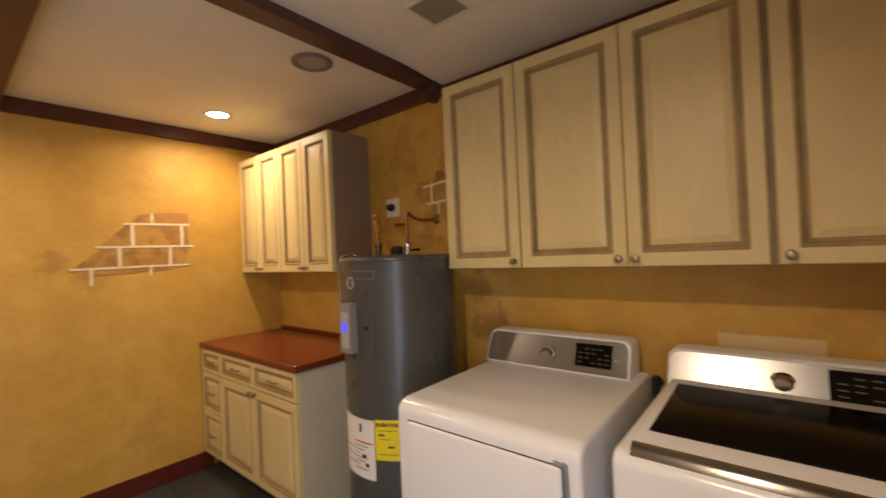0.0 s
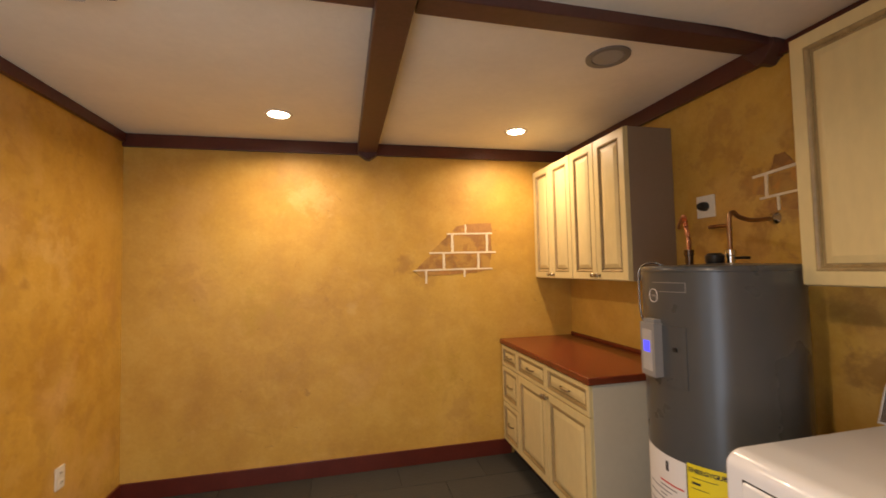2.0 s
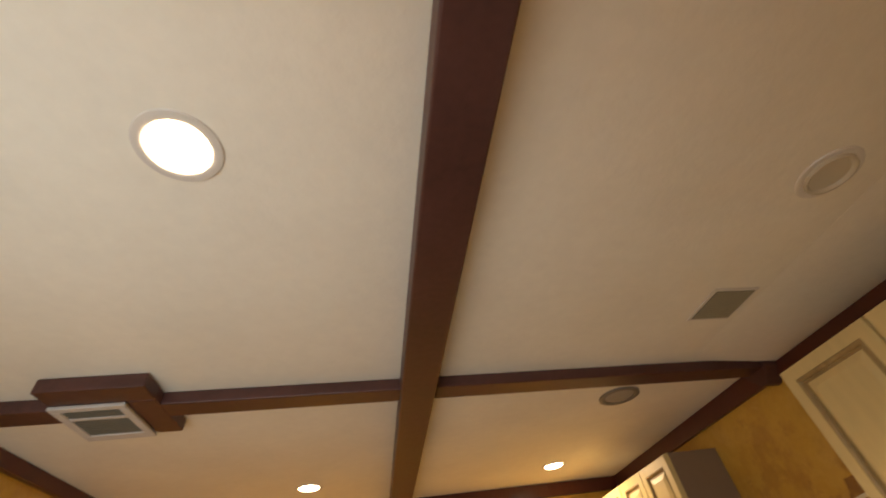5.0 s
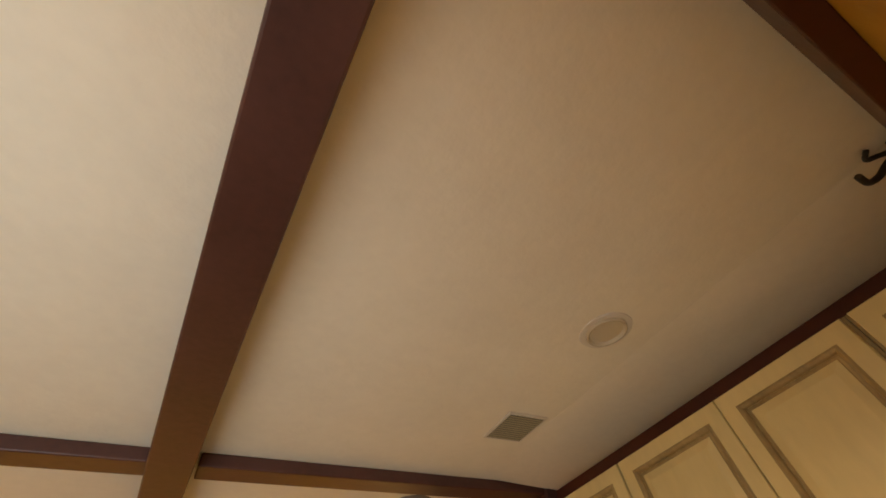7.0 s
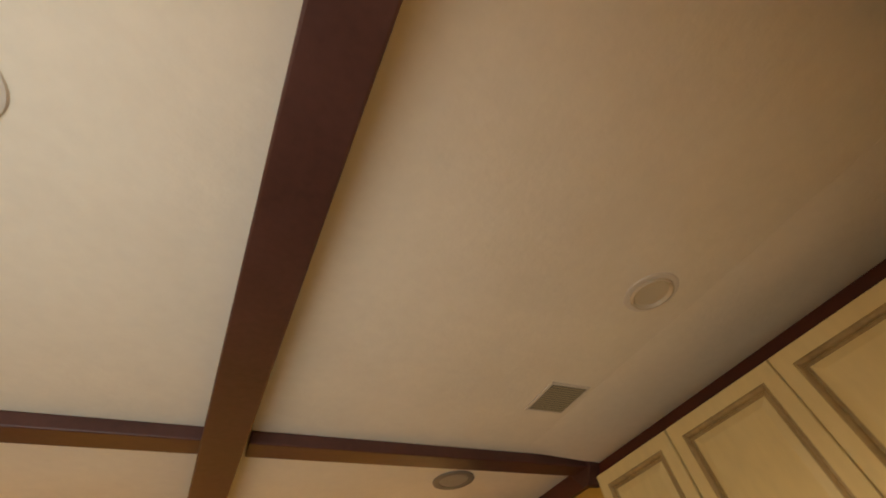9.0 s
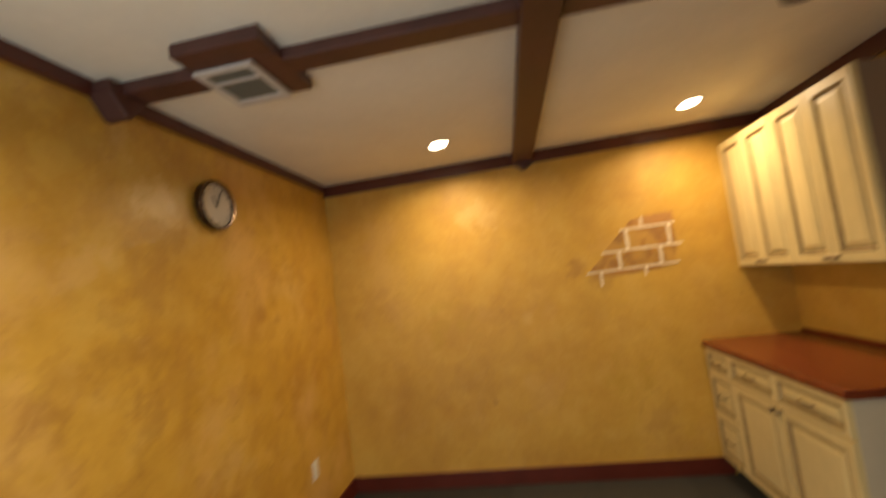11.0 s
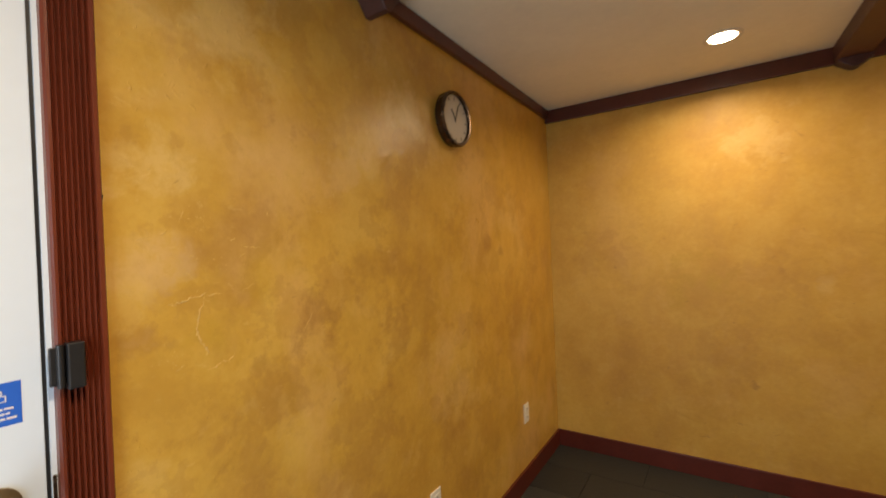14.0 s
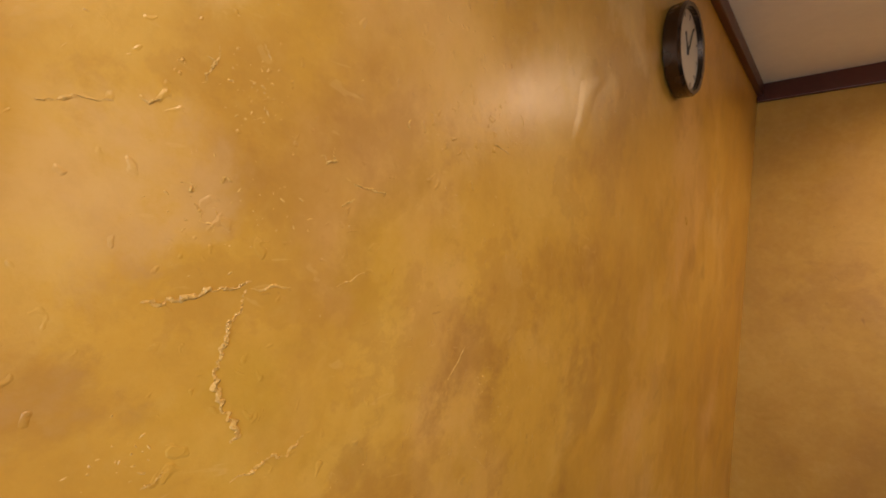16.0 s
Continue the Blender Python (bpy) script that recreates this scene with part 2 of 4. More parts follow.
M_GROUT = mat("grout", (0.012, 0.012, 0.011), 0.9)
M_CREAM = mat("antique_cream_paint", (0.69, 0.565, 0.28), 0.38, vary=0.10, scale=4, bump=0.04, bump_scale=45, stretch=(1, 1, 0.35))
M_GLAZE = mat("umber_glaze", (0.35, 0.25, 0.11), 0.45, vary=0.35, scale=9, stretch=(1, 1, 0.5))
M_PLINTH = mat("dark_toe_kick", (0.022, 0.012, 0.010), 0.6, vary=0.1)
M_SIDE = mat("cabinet_side_laminate", (0.60, 0.54, 0.40), 0.5, vary=0.05, scale=3)
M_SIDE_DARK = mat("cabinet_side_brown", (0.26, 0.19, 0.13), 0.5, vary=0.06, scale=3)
M_COUNTER = mat("oxblood_laminate", (0.175, 0.036, 0.014), 0.24, vary=0.22, scale=14, rvary=0.05)
M_GREY = mat("grey_enamel", (0.068, 0.073, 0.075), 0.28, vary=0.06, scale=3, rvary=0.05)
M_PLASTIC = mat("light_grey_plastic", (0.25, 0.25, 0.25), 0.4, vary=0.05)
M_KEYPAD = mat("silver_keypad", (0.42, 0.42, 0.42), 0.35, vary=0.04)
M_BLACK = mat("black_plastic", (0.015, 0.015, 0.016), 0.35, vary=0.2)
M_WHITE = mat("white_enamel", (0.76, 0.785, 0.82), 0.22, vary=0.02, scale=3, rvary=0.04, coat=0.3)
M_SILVER = mat("brushed_silver_panel", (0.30, 0.295, 0.29), 0.26, metal=0.85, vary=0.02, scale=12, stretch=(1, 8, 1), rvary=0.02)
M_CHROME = mat("chrome", (0.58, 0.56, 0.53), 0.12, metal=1.0, vary=0.03, rvary=0.03)
M_HANDLE = mat("dark_chrome_band", (0.30, 0.28, 0.25), 0.22, metal=0.95, vary=0.06)
M_GRIP = mat("grey_grip_strip", (0.30, 0.32, 0.36), 0.3, metal=0.5, vary=0.05)
M_LEGEND = mat("dim_legend_print", (0.085, 0.085, 0.085), 0.5, vary=0.05)
M_NICKEL = mat("aged_nickel", (0.36, 0.29, 0.19), 0.38, metal=0.95, vary=0.15, scale=30)
M_SMOKE = mat("smoked_glass", (0.008, 0.006, 0.005), 0.16, vary=0.1, rvary=0.02)
M_SMOKE.node_tree.nodes["Principled BSDF"].inputs["Specular IOR Level"].default_value = 0.07
M_COPPER = mat("copper", (0.80, 0.38, 0.22), 0.30, metal=1.0, vary=0.08, scale=25)
M_BRONZE = mat("dark_bronze", (0.10, 0.07, 0.05), 0.25, metal=0.9, vary=0.25, scale=20)
M_PIPE = mat("tarnished_copper_pipe", (0.30, 0.17, 0.09), 0.35, metal=0.9, vary=0.3, scale=30)
M_PAPER = mat("white_label_paper", (0.75, 0.74, 0.72), 0.6, vary=0.03)
M_YELLOW = mat("yellow_label_paper", (0.80, 0.66, 0.02), 0.55, vary=0.03)
M_INK = mat("label_ink", (0.03, 0.03, 0.03), 0.6)
M_RED = mat("label_red", (0.55, 0.06, 0.05), 0.6)
M_BLUE = mat("blue_sign_plastic", (0.02, 0.13, 0.60), 0.35, vary=0.04)
M_DOOR = mat("white_door_paint", (0.70, 0.79, 0.88), 0.4, vary=0.03, scale=3)
M_PLATE = mat("ivory_wall_plate", (0.74, 0.71, 0.62), 0.35, vary=0.03)
M_OFF = mat("unlit_lens", (0.62, 0.58, 0.50), 0.5, vary=0.08)
M_DISH = mat("glossy_reflector", (0.62, 0.56, 0.43), 0.22, vary=0.03)
M_REGISTER = mat("dull_beige_register", (0.38, 0.34, 0.23), 0.5, vary=0.08)
M_RING = mat("downlight_trim_ring", (0.72, 0.68, 0.60), 0.45, vary=0.05)
M_LENS = mat("lit_lens", (1.0, 0.86, 0.66), 0.5, vary=0.0, emit=14)
M_DISPLAY = mat("blue_display", (0.05, 0.06, 0.90), 0.3, vary=0.0, emit=1.0)
M_VENT = mat("vent_white", (0.60, 0.58, 0.54), 0.5, vary=0.05)
M_VENTDARK = mat("vent_louvre_grey", (0.16, 0.155, 0.12), 0.6, vary=0.1)
M_BRICK = piece_mat("painted_brick", (0.36, 0.175, 0.048), 0.20, 0.6, 16, 0.3)


def brick_washes(m):
    """Ochre and orange washes brushed unevenly over the painted bricks."""
    nt = m.node_tree
    b = nt.nodes["Principled BSDF"]
    src = b.inputs["Base Color"].links[0].from_socket
    tc = nt.nodes.new("ShaderNodeTexCoord")
    for sc, lo, hi, col, amount in ((7, 0.46, 0.62, (0.58, 0.34, 0.065), 0.6), (13, 0.54, 0.66, (0.30, 0.13, 0.03), 0.6), (10, 0.56, 0.66, (0.58, 0.26, 0.045), 0.6)):
        n = nt.nodes.new("ShaderNodeTexNoise")
        n.inputs["Scale"].default_value, n.inputs["Detail"].default_value, n.inputs["Distortion"].default_value = sc, 5, 0.8
        nt.links.new(tc.outputs["Object"], n.inputs[0])
        mr = nt.nodes.new("ShaderNodeMapRange")
        mr.inputs["From Min"].default_value, mr.inputs["From Max"].default_value, mr.inputs["To Max"].default_value = lo, hi, amount
        nt.links.new(n.outputs[0], mr.inputs["Value"])
        mx = nt.nodes.new("ShaderNodeMix")
        mx.data_type = "RGBA"
        nt.links.new(mr.outputs[0], mx.inputs[0])
        nt.links.new(src, mx.inputs[6])
        mx.inputs[7].default_value = (*col, 1)
        src = mx.outputs[2]
    nt.links.new(src, b.inputs["Base Color"])


brick_washes(M_BRICK)
M_MORTAR = mat("pale_mortar", (0.80, 0.70, 0.50), 0.7, vary=0.08, scale=30, bump=0.3, bump_scale=120)
M_SPKRIM = mat("grey_speaker_rim", (0.20, 0.18, 0.15), 0.5, vary=0.06)
M_SPKMESH = mat("speaker_mesh", (0.38, 0.35, 0.30), 0.7, vary=0.06, bump=0.4, bump_scale=400)
M_PATCH = mat("pale_patch_plaster", (0.62, 0.48, 0.24), 0.6, vary=0.06)
M_DIAL = mat("clock_face", (0.55, 0.52, 0.46), 0.45, vary=0.05)


# ---- mesh helpers ----
def bm_box(x0, x1, y0, y1, z0, z1, bev=0.0, seg=2, bm=None):
    own = bm is None
    bm = bmesh.new() if own else bm
    vs = bmesh.ops.create_cube(bm, size=1.0)["verts"]
    for v in vs:
        v.co = Vector(((x0 + x1) / 2 + v.co.x * (x1 - x0), (y0 + y1) / 2 + v.co.y * (y1 - y0), (z0 + z1) / 2 + v.co.z * (z1 - z0)))
    if bev:
        es = list({e for v in vs for e in v.link_edges})
        bmesh.ops.bevel(bm, geom=es, offset=bev, segments=seg, affect="EDGES", profile=0.5)
    return bm


def bm_prism(poly, axis, a0, a1, bev=0.0, seg=2):
    """A polygon swept along an axis. poly gives the other two coordinates, in x, y, z order."""
    bm = bmesh.new()

    def at(p, a):
        q = list(p)
        q.insert("xyz".index(axis), a)
        return q

    lo = [bm.verts.new(at(p, a0)) for p in poly]
    hi = [bm.verts.new(at(p, a1)) for p in poly]
    bm.faces.new(lo), bm.faces.new(hi[::-1])
    for i in range(len(poly)):
        j = (i + 1) % len(poly)
        bm.faces.new((lo[i], hi[i], hi[j], lo[j]))
    bmesh.ops.recalc_face_normals(bm, faces=bm.faces)
    if bev:
        bmesh.ops.bevel(bm, geom=list(bm.edges), offset=bev, segments=seg, affect="EDGES", profile=0.5)
    return bm


def bm_lathe(profile, c, axis="z", steps=32, bm=None):
    """Profile of (radius, height) turned round an axis through c."""
    bm = bmesh.new() if bm is None else bm
    rings = []
    for r, h in profile:
        ring = []
        for i in range(steps):
            a = 2 * math.pi * i / steps
            u, v = r * math.cos(a), r * math.sin(a)
            p = {"z": (u, v, h), "x": (h, u, v), "y": (u, h, v)}[axis]
            ring.append(bm.verts.new(Vector(c) + Vector(p)))
        rings.append(ring)
    for a, b in zip(rings, rings[1:]):
        for i in range(steps):
            bm.faces.new((a[i], a[(i + 1) % steps], b[(i + 1) % steps], b[i]))
    bm.faces.new(rings[0]), bm.faces.new(rings[-1])
    bmesh.ops.recalc_face_normals(bm, faces=bm.faces)
    return bm


def bm_tube(points, radius, steps=10, bm=None, smooth=6):
    """A round tube along a smoothed line of points."""
    pts = [Vector(p) for p in points]
    if smooth and len(pts) > 2:
        out = []
        ext = [2 * pts[0] - pts[1]] + pts + [2 * pts[-1] - pts[-2]]
        for i in range(1, len(ext) - 2):
            p0, p1, p2, p3 = ext[i - 1:i + 3]
            for k in range(smooth):
                t = k / smooth
                out.append(0.5 * (2 * p1 + (p2 - p0) * t + (2 * p0 - 5 * p1 + 4 * p2 - p3) * t * t + (3 * p1 - p0 - 3 * p2 + p3) * t ** 3))
        pts = out + [pts[-1]]
    bm = bmesh.new() if bm is None else bm
    rings = []
    side = None
    for i, p in enumerate(pts):
        d = (pts[min(i + 1, len(pts) - 1)] - pts[max(i - 1, 0)]).normalized()
        if side is None:
            side = d.orthogonal().normalized()
        side = (side - d * side.dot(d)).normalized()
        up = d.cross(side)
        r = radius(i / (len(pts) - 1)) if callable(radius) else radius
        rings.append([bm.verts.new(p + r * (math.cos(2 * math.pi * k / steps) * side + math.sin(2 * math.pi * k / steps) * up)) for k in range(steps)])
    for a, b in zip(rings, rings[1:]):
        for k in range(steps):
            bm.faces.new((a[k], a[(k + 1) % steps], b[(k + 1) % steps], b[k]))
    bm.faces.new(rings[0][::-1]), bm.faces.new(rings[-1])
    bmesh.ops.recalc_face_normals(bm, faces=bm.faces)
    return bm


def link(name, bm, mats, smooth=False):
    me = bpy.data.meshes.new(name)
    bm.to_mesh(me)
    bm.free()
    for m in (mats if isinstance(mats, (list, tuple)) else [mats]):
        me.materials.append(m)
    if smooth:
        for p in me.polygons:
            p.use_smooth = True
        me.set_sharp_from_angle(angle=radians(38))
    return new(name, me)


def part(name, bm, m, parent, label="", smooth=False):
    ob = link(name, bm, m, smooth)
    ob.parent = parent
    ob.matrix_parent_inverse = parent.matrix_world.inverted()
    return tagged(ob, label) if label else ob


def thing(name, at, label, category, group="", kind=""):
    ob = new(name)
    ob.empty_display_size = 0.05
    ob.location = at
    bpy.context.view_layer.update()
    return tagged(ob, label, category, group, kind)


def structure(name, bm, m, label, category, smooth=False):
    return tagged(link(name, bm, m, smooth), label, category, kind="structure")


# ---- room ----
XW, XE, YN, YS = -0.590, 2.740, 4.258, 0.550
T = 0.12
DY0, DY1, DZ = 0.617, 1.477, 2.05   # door opening in the west wall

floor = structure("floor", bm_box(XW - T, XE + T, YS - T, YN + T, -0.12, -0.006), M_GROUT, "dark slate tile floor with thin grout joints", "floor")
wall_north = structure("wall_north", bm_box(XW - T, XE + T, YN, YN + T, -0.12, CEIL), M_WALL, "mottled ochre faux-finished plaster wall", "wall")
wall_east = structure("wall_east", bm_box(XE, XE + T, YS, YN, -0.12, CEIL), M_WALL_E, "mottled ochre plaster wall behind the appliances", "wall")
SX0, SX1, SZ = -0.30, 0.60, 2.03   # open doorway in the south wall
bm = bm_box(XW - T, SX0, YS - T, YS, -0.12, CEIL)
bm_box(SX1, XE + T, YS - T, YS, -0.12, CEIL, bm=bm)
bm_box(SX0, SX1, YS - T, YS, SZ, CEIL, bm=bm)
wall_south = structure("wall_south", bm, M_WALL, "mottled ochre plaster wall", "wall")
bm = bm_box(XW - T, XW, DY1 + 0.02, YN, -0.12, CEIL)
bm_box(XW - T, XW, YS, DY0 - 0.02, -0.12, CEIL, bm=bm)
bm_box(XW - T, XW, DY0 - 0.02, DY1 + 0.02, DZ + 0.02, CEIL, bm=bm)
wall_west = structure("wall_west", bm, M_WALL_W, "ochre plaster wall with trowel ridges and a doorway", "wall")
ceiling = structure("ceiling", bm_box(XW - T, XE + T, YS - T, YN + T, CEIL, CEIL + 0.1), M_CEIL, "off-white textured ceiling", "ceiling")


def trowel_ridge(points, width):
    """A low, lumpy ridge of plaster on the west wall, tapering at both ends; points: (y, z)."""
    rnd = random.Random(int(points[0][0] * 1000))
    pts = []
    for (y0, z0), (y1, z1) in zip(points, points[1:]):
        for k in range(4):
            f = k / 4
            pts.append((XW + rnd.uniform(-0.0006, 0.0004), y0 + (y1 - y0) * f + rnd.uniform(-0.0026, 0.0026), z0 + (z1 - z0) * f + rnd.uniform(-0.0026, 0.0026)))
    pts.append((XW, points[-1][0], points[-1][1]))
    lumps = [rnd.choice((0.35, 0.45, 0.6, 0.85)) * rnd.uniform(0.8, 1.2) for _ in range(24)]
    bm = bm_tube(pts, lambda f: width * 0.72 * lumps[int(f * 23)] * min(1, 0.2 + 4 * f, 0.2 + 4 * (1 - f)), 7, smooth=4)
    for v in bm.verts:
        v.co.x = XW + (v.co.x - XW) * 0.8 + rnd.uniform(-0.3, 0.3) * width * 0.5
        v.co.y += rnd.uniform(-0.35, 0.35) * width
        v.co.z += rnd.uniform(-0.35, 0.35) * width
    part("trowel_ridge", bm, M_RIDGE, wall_west)


trowel_ridge([(1.61, 1.529), (1.629, 1.534), (1.653, 1.539)], 0.0022)
trowel_ridge([(1.668, 1.544), (1.682, 1.549)], 0.0022)
trowel_ridge([(1.683, 1.386), (1.698, 1.388), (1.727, 1.397), (1.752, 1.401), (1.764, 1.406)], 0.0036)
trowel_ridge([(1.76, 1.399), (1.754, 1.378), (1.748, 1.367), (1.745, 1.351), (1.741, 1.328), (1.741, 1.311), (1.748, 1.293), (1.76, 1.276), (1.766, 1.26), (1.758, 1.258)], 0.0042)
trowel_ridge([(1.765, 1.399), (1.803, 1.4)], 0.0030)
trowel_ridge([(1.76, 1.222), (1.78, 1.226), (1.796, 1.233), (1.813, 1.231), (1.83, 1.246)], 0.0030)
trowel_ridge([(1.69, 1.585), (1.696, 1.584)], 0.0022)
trowel_ridge([(1.721, 1.608), (1.714, 1.584), (1.71, 1.573)], 0.0022)
trowel_ridge([(1.701, 1.486), (1.712, 1.482)], 0.0022)
trowel_ridge([(1.71, 1.47), (1.72, 1.457), (1.728, 1.448)], 0.0022)
trowel_ridge([(1.73, 1.494), (1.74, 1.494)], 0.0022)
trowel_ridge([(1.856, 1.517), (1.888, 1.513), (1.911, 1.511)], 0.0026)
trowel_ridge([(1.82, 1.539), (1.832, 1.532), (1.84, 1.532), (1.838, 1.548)], 0.0022)
trowel_ridge([(1.937, 1.596), (1.939, 1.608)], 0.0030)
trowel_ridge([(1.853, 1.487), (1.868, 1.499)], 0.0022)
trowel_ridge([(1.855, 1.401), (1.89, 1.417)], 0.0022)
trowel_ridge([(2.08, 1.318), (2.044, 1.27)], 0.0022)
trowel_ridge([(2.108, 1.145), (2.149, 1.115)], 0.0022)
trowel_ridge([(2.101, 1.62), (2.146, 1.613)], 0.0022)
trowel_ridge([(2.167, 1.687), (2.179, 1.663)], 0.0022)
trowel_ridge([(1.691, 1.236), (1.706, 1.247)], 0.0022)
trowel_ridge([(1.756, 1.625), (1.765, 1.613)], 0.0022)
rnd = random.Random(11)
crumbs = bmesh.new()
for cy, cz, sy, sz, n in ((1.74, 1.588, 0.020, 0.020, 34), (1.765, 1.580, 0.015, 0.030, 24), (1.72, 1.47, 0.03, 0.03, 30), (1.79, 1.47, 0.04, 0.02, 20), (2.165, 1.19, 0.018, 0.035, 46), (2.13, 1.245, 0.012, 0.012, 14), (2.155, 1.635, 0.018, 0.010, 20), (1.685, 1.265, 0.02, 0.015, 30), (2.0, 1.40, 0.12, 0.10, 24), (2.4, 1.3, 0.5, 0.4, 40), (1.9, 1.66, 0.15, 0.08, 24)):
    for _ in range(n):
        y, z = rnd.gauss(cy, sy), rnd.gauss(cz, sz)
        if y < 1.57:
            continue
        # an irregular low lump with a ragged rim, some of them long chips
        size, long_, a = rnd.uniform(0.0005, 0.0017), rnd.choice((1, 1, 1.6, 3)), rnd.uniform(0, 6.28)
        rim = []
        for k in range(8):
            q = k * math.pi / 4
            rr_ = size * rnd.uniform(0.45, 1.1)
            u, v = rr_ * long_ * math.cos(q), rr_ * math.sin(q)
            rim.append(crumbs.verts.new((XW - 0.0002, y + u * math.cos(a) - v * math.sin(a), z + u * math.sin(a) + v * math.cos(a))))
        tip = crumbs.verts.new((XW + size * rnd.uniform(0.35, 0.8), y + rnd.uniform(-0.4, 0.4) * size, z + rnd.uniform(-0.4, 0.4) * size))
        for k in range(8):
            crumbs.faces.new((rim[k], rim[(k + 1) % 8], tip))
cr = part("plaster_crumbs", crumbs, M_RIDGE, wall_west)
cr["kind"] = "stuff"

# crown trim and baseboards
TH, TD = 0.092, 0.026
for nm, b in (("trim_north", (XW, XE, YN - TD, YN, CEIL - TH, CEIL - 0.001)), ("trim_west", (XW, XW + TD, YS, YN - TD, CEIL - 0.064, CEIL - 0.001)),
              ("trim_east", (XE - TD, XE, 2.42, YN - TD, CEIL - TH, CEIL - 0.001)), ("trim_over_cabinets", (XE - TD, XE, YS, 2.419, 2.372, 2.425)), ("trim_south", (XW + TD, XE - TD, YS, YS + 0.050, CEIL - 0.078, CEIL - 0.001))):
    structure(nm, bm_box(*b, bev=0.004), M_TRIM, "dark mahogany ceiling trim board", "trim")
structure("ceiling_cove", bm_prism([(2.30, CEIL - 0.0005), (2.30, CEIL - 0.0012), (XE, 2.4255), (XE, CEIL - 0.0005)], "y", YS + 0.0655, 2.400), M_CEIL, "off-white plaster fairing above the trim", "cove")
BH, BD = 0.116, 0.014
for nm, b in (("baseboard_north", (XW, 2.16, YN - BD, YN, 0, BH)), ("baseboard_west", (XW, XW + BD, 1.53, YN - BD, 0, BH)),
              ("baseboard_south", (SX1, XE, YS, YS + BD, 0, BH)), ("baseboard_east", (XE - BD, XE, YS + BD, 3.0, 0, BH))):
    structure(nm, bm_box(*b, bev=0.003), M_BASE, "dark red painted baseboard", "baseboard")

# ceiling beams and their wall corbels
NSX0, NSX1, NSZ = 1.004, 1.142, 2.375
ns = [(1.027, YS + 0.051), (1.153, YS + 0.051), (1.118, YN - TD), (0.978, YN - TD)]
structure("beam_north_south", bm_prism(ns, "z", NSZ, CEIL - 0.001, bev=0.006), M_BEAM, "dark stained wooden ceiling beam", "beam")


def ew_y(x):
    return 2.350 + 0.020 * (x - XW)


for x0, x1, nm in ((XW + TD, NSX0 + 0.004, "beam_west_part"), (NSX1 + 0.006, XE - TD, "beam_east_part")):
    structure(nm, bm_prism([(x0, ew_y(x0)), (x1, ew_y(x1)), (x1, ew_y(x1) + 0.105), (x0, ew_y(x0) + 0.105)], "z", 2.412, CEIL - 0.001, bev=0.005), M_BEAM, "dark stained wooden cross beam on the ceiling", "beam")


def corbel(name, centre, half, axis, wall, out, ztop, ztip):
    """A tapered bracket under a beam's end."""
    prof = [(centre - half, ztop), (centre + half, ztop), (centre + half, ztop - (ztop - ztip) * 0.35), (centre + 0.012, ztip), (centre - 0.012, ztip), (centre - half, ztop - (ztop - ztip) * 0.35)]
    return structure(name, bm_prism(prof, axis, min(wall, wall + out), max(wall, wall + out), bev=0.004), M_BEAM, "dark wooden bracket under a ceiling beam's end", "bracket")


corbel("corbel_north", 1.055, 0.068, "y", YN - 0.001, -0.075, 2.385, 2.325)
corbel("corbel_west", 2.372, 0.078, "x", XW + 0.001, 0.100, 2.448, 2.322)
corbel("corbel_east", 2.465, 0.070, "x", XE - 0.001, -0.085, 2.44, 2.345)


# ---- door ----
def door_unit():
    d = tagged(link("door_1", bm_box(XW - 0.042, XW - 0.002, DY0 + 0.004, DY1 - 0.006, 0.008, DZ - 0.004, bev=0.002), M_DOOR), "plain white painted door, closed", "door", kind="structure")
    kn = bm_lathe([(0.033, 0), (0.033, 0.006), (0.012, 0.010), (0.011, 0.03), (0.024, 0.036), (0.030, 0.048), (0.028, 0.060), (0.012, 0.068)], (XW - 0.002, DY1 - 0.072, 1.082), "x", 24)
    part("door_knob", kn, M_NICKEL, d, "worn nickel round knob", True)
    # Black strip filling the narrow gap between the door's edge and the jamb.
    part("weather_strip", bm_box(XW - 0.040, XW - 0.004, DY1 - 0.0055, DY1 - 0.0005, 0.01, DZ - 0.01), M_BLACK, d, "thin black strip filling the gap at the door's edge")
    return d


door_unit()
jm = bm_box(XW - 0.10, XW + 0.001, DY1, DY1 + 0.018, 0, DZ + 0.018)
bm_box(XW - 0.10, XW + 0.001, DY0 - 0.018, DY0, 0, DZ + 0.018, bm=jm)
bm_box(XW - 0.10, XW + 0.001, DY0, DY1, DZ, DZ + 0.018, bm=jm)
jamb = structure("door_jamb", jm, M_DOOR, "white painted wooden door jamb", "door frame")
part("strike_plate", bm_box(XW + 0.0008, XW + 0.0040, DY1 + 0.001, DY1 + 0.0065, 1.045, 1.105, bev=0.001), M_BRONZE, jamb, "small bronze strike plate")


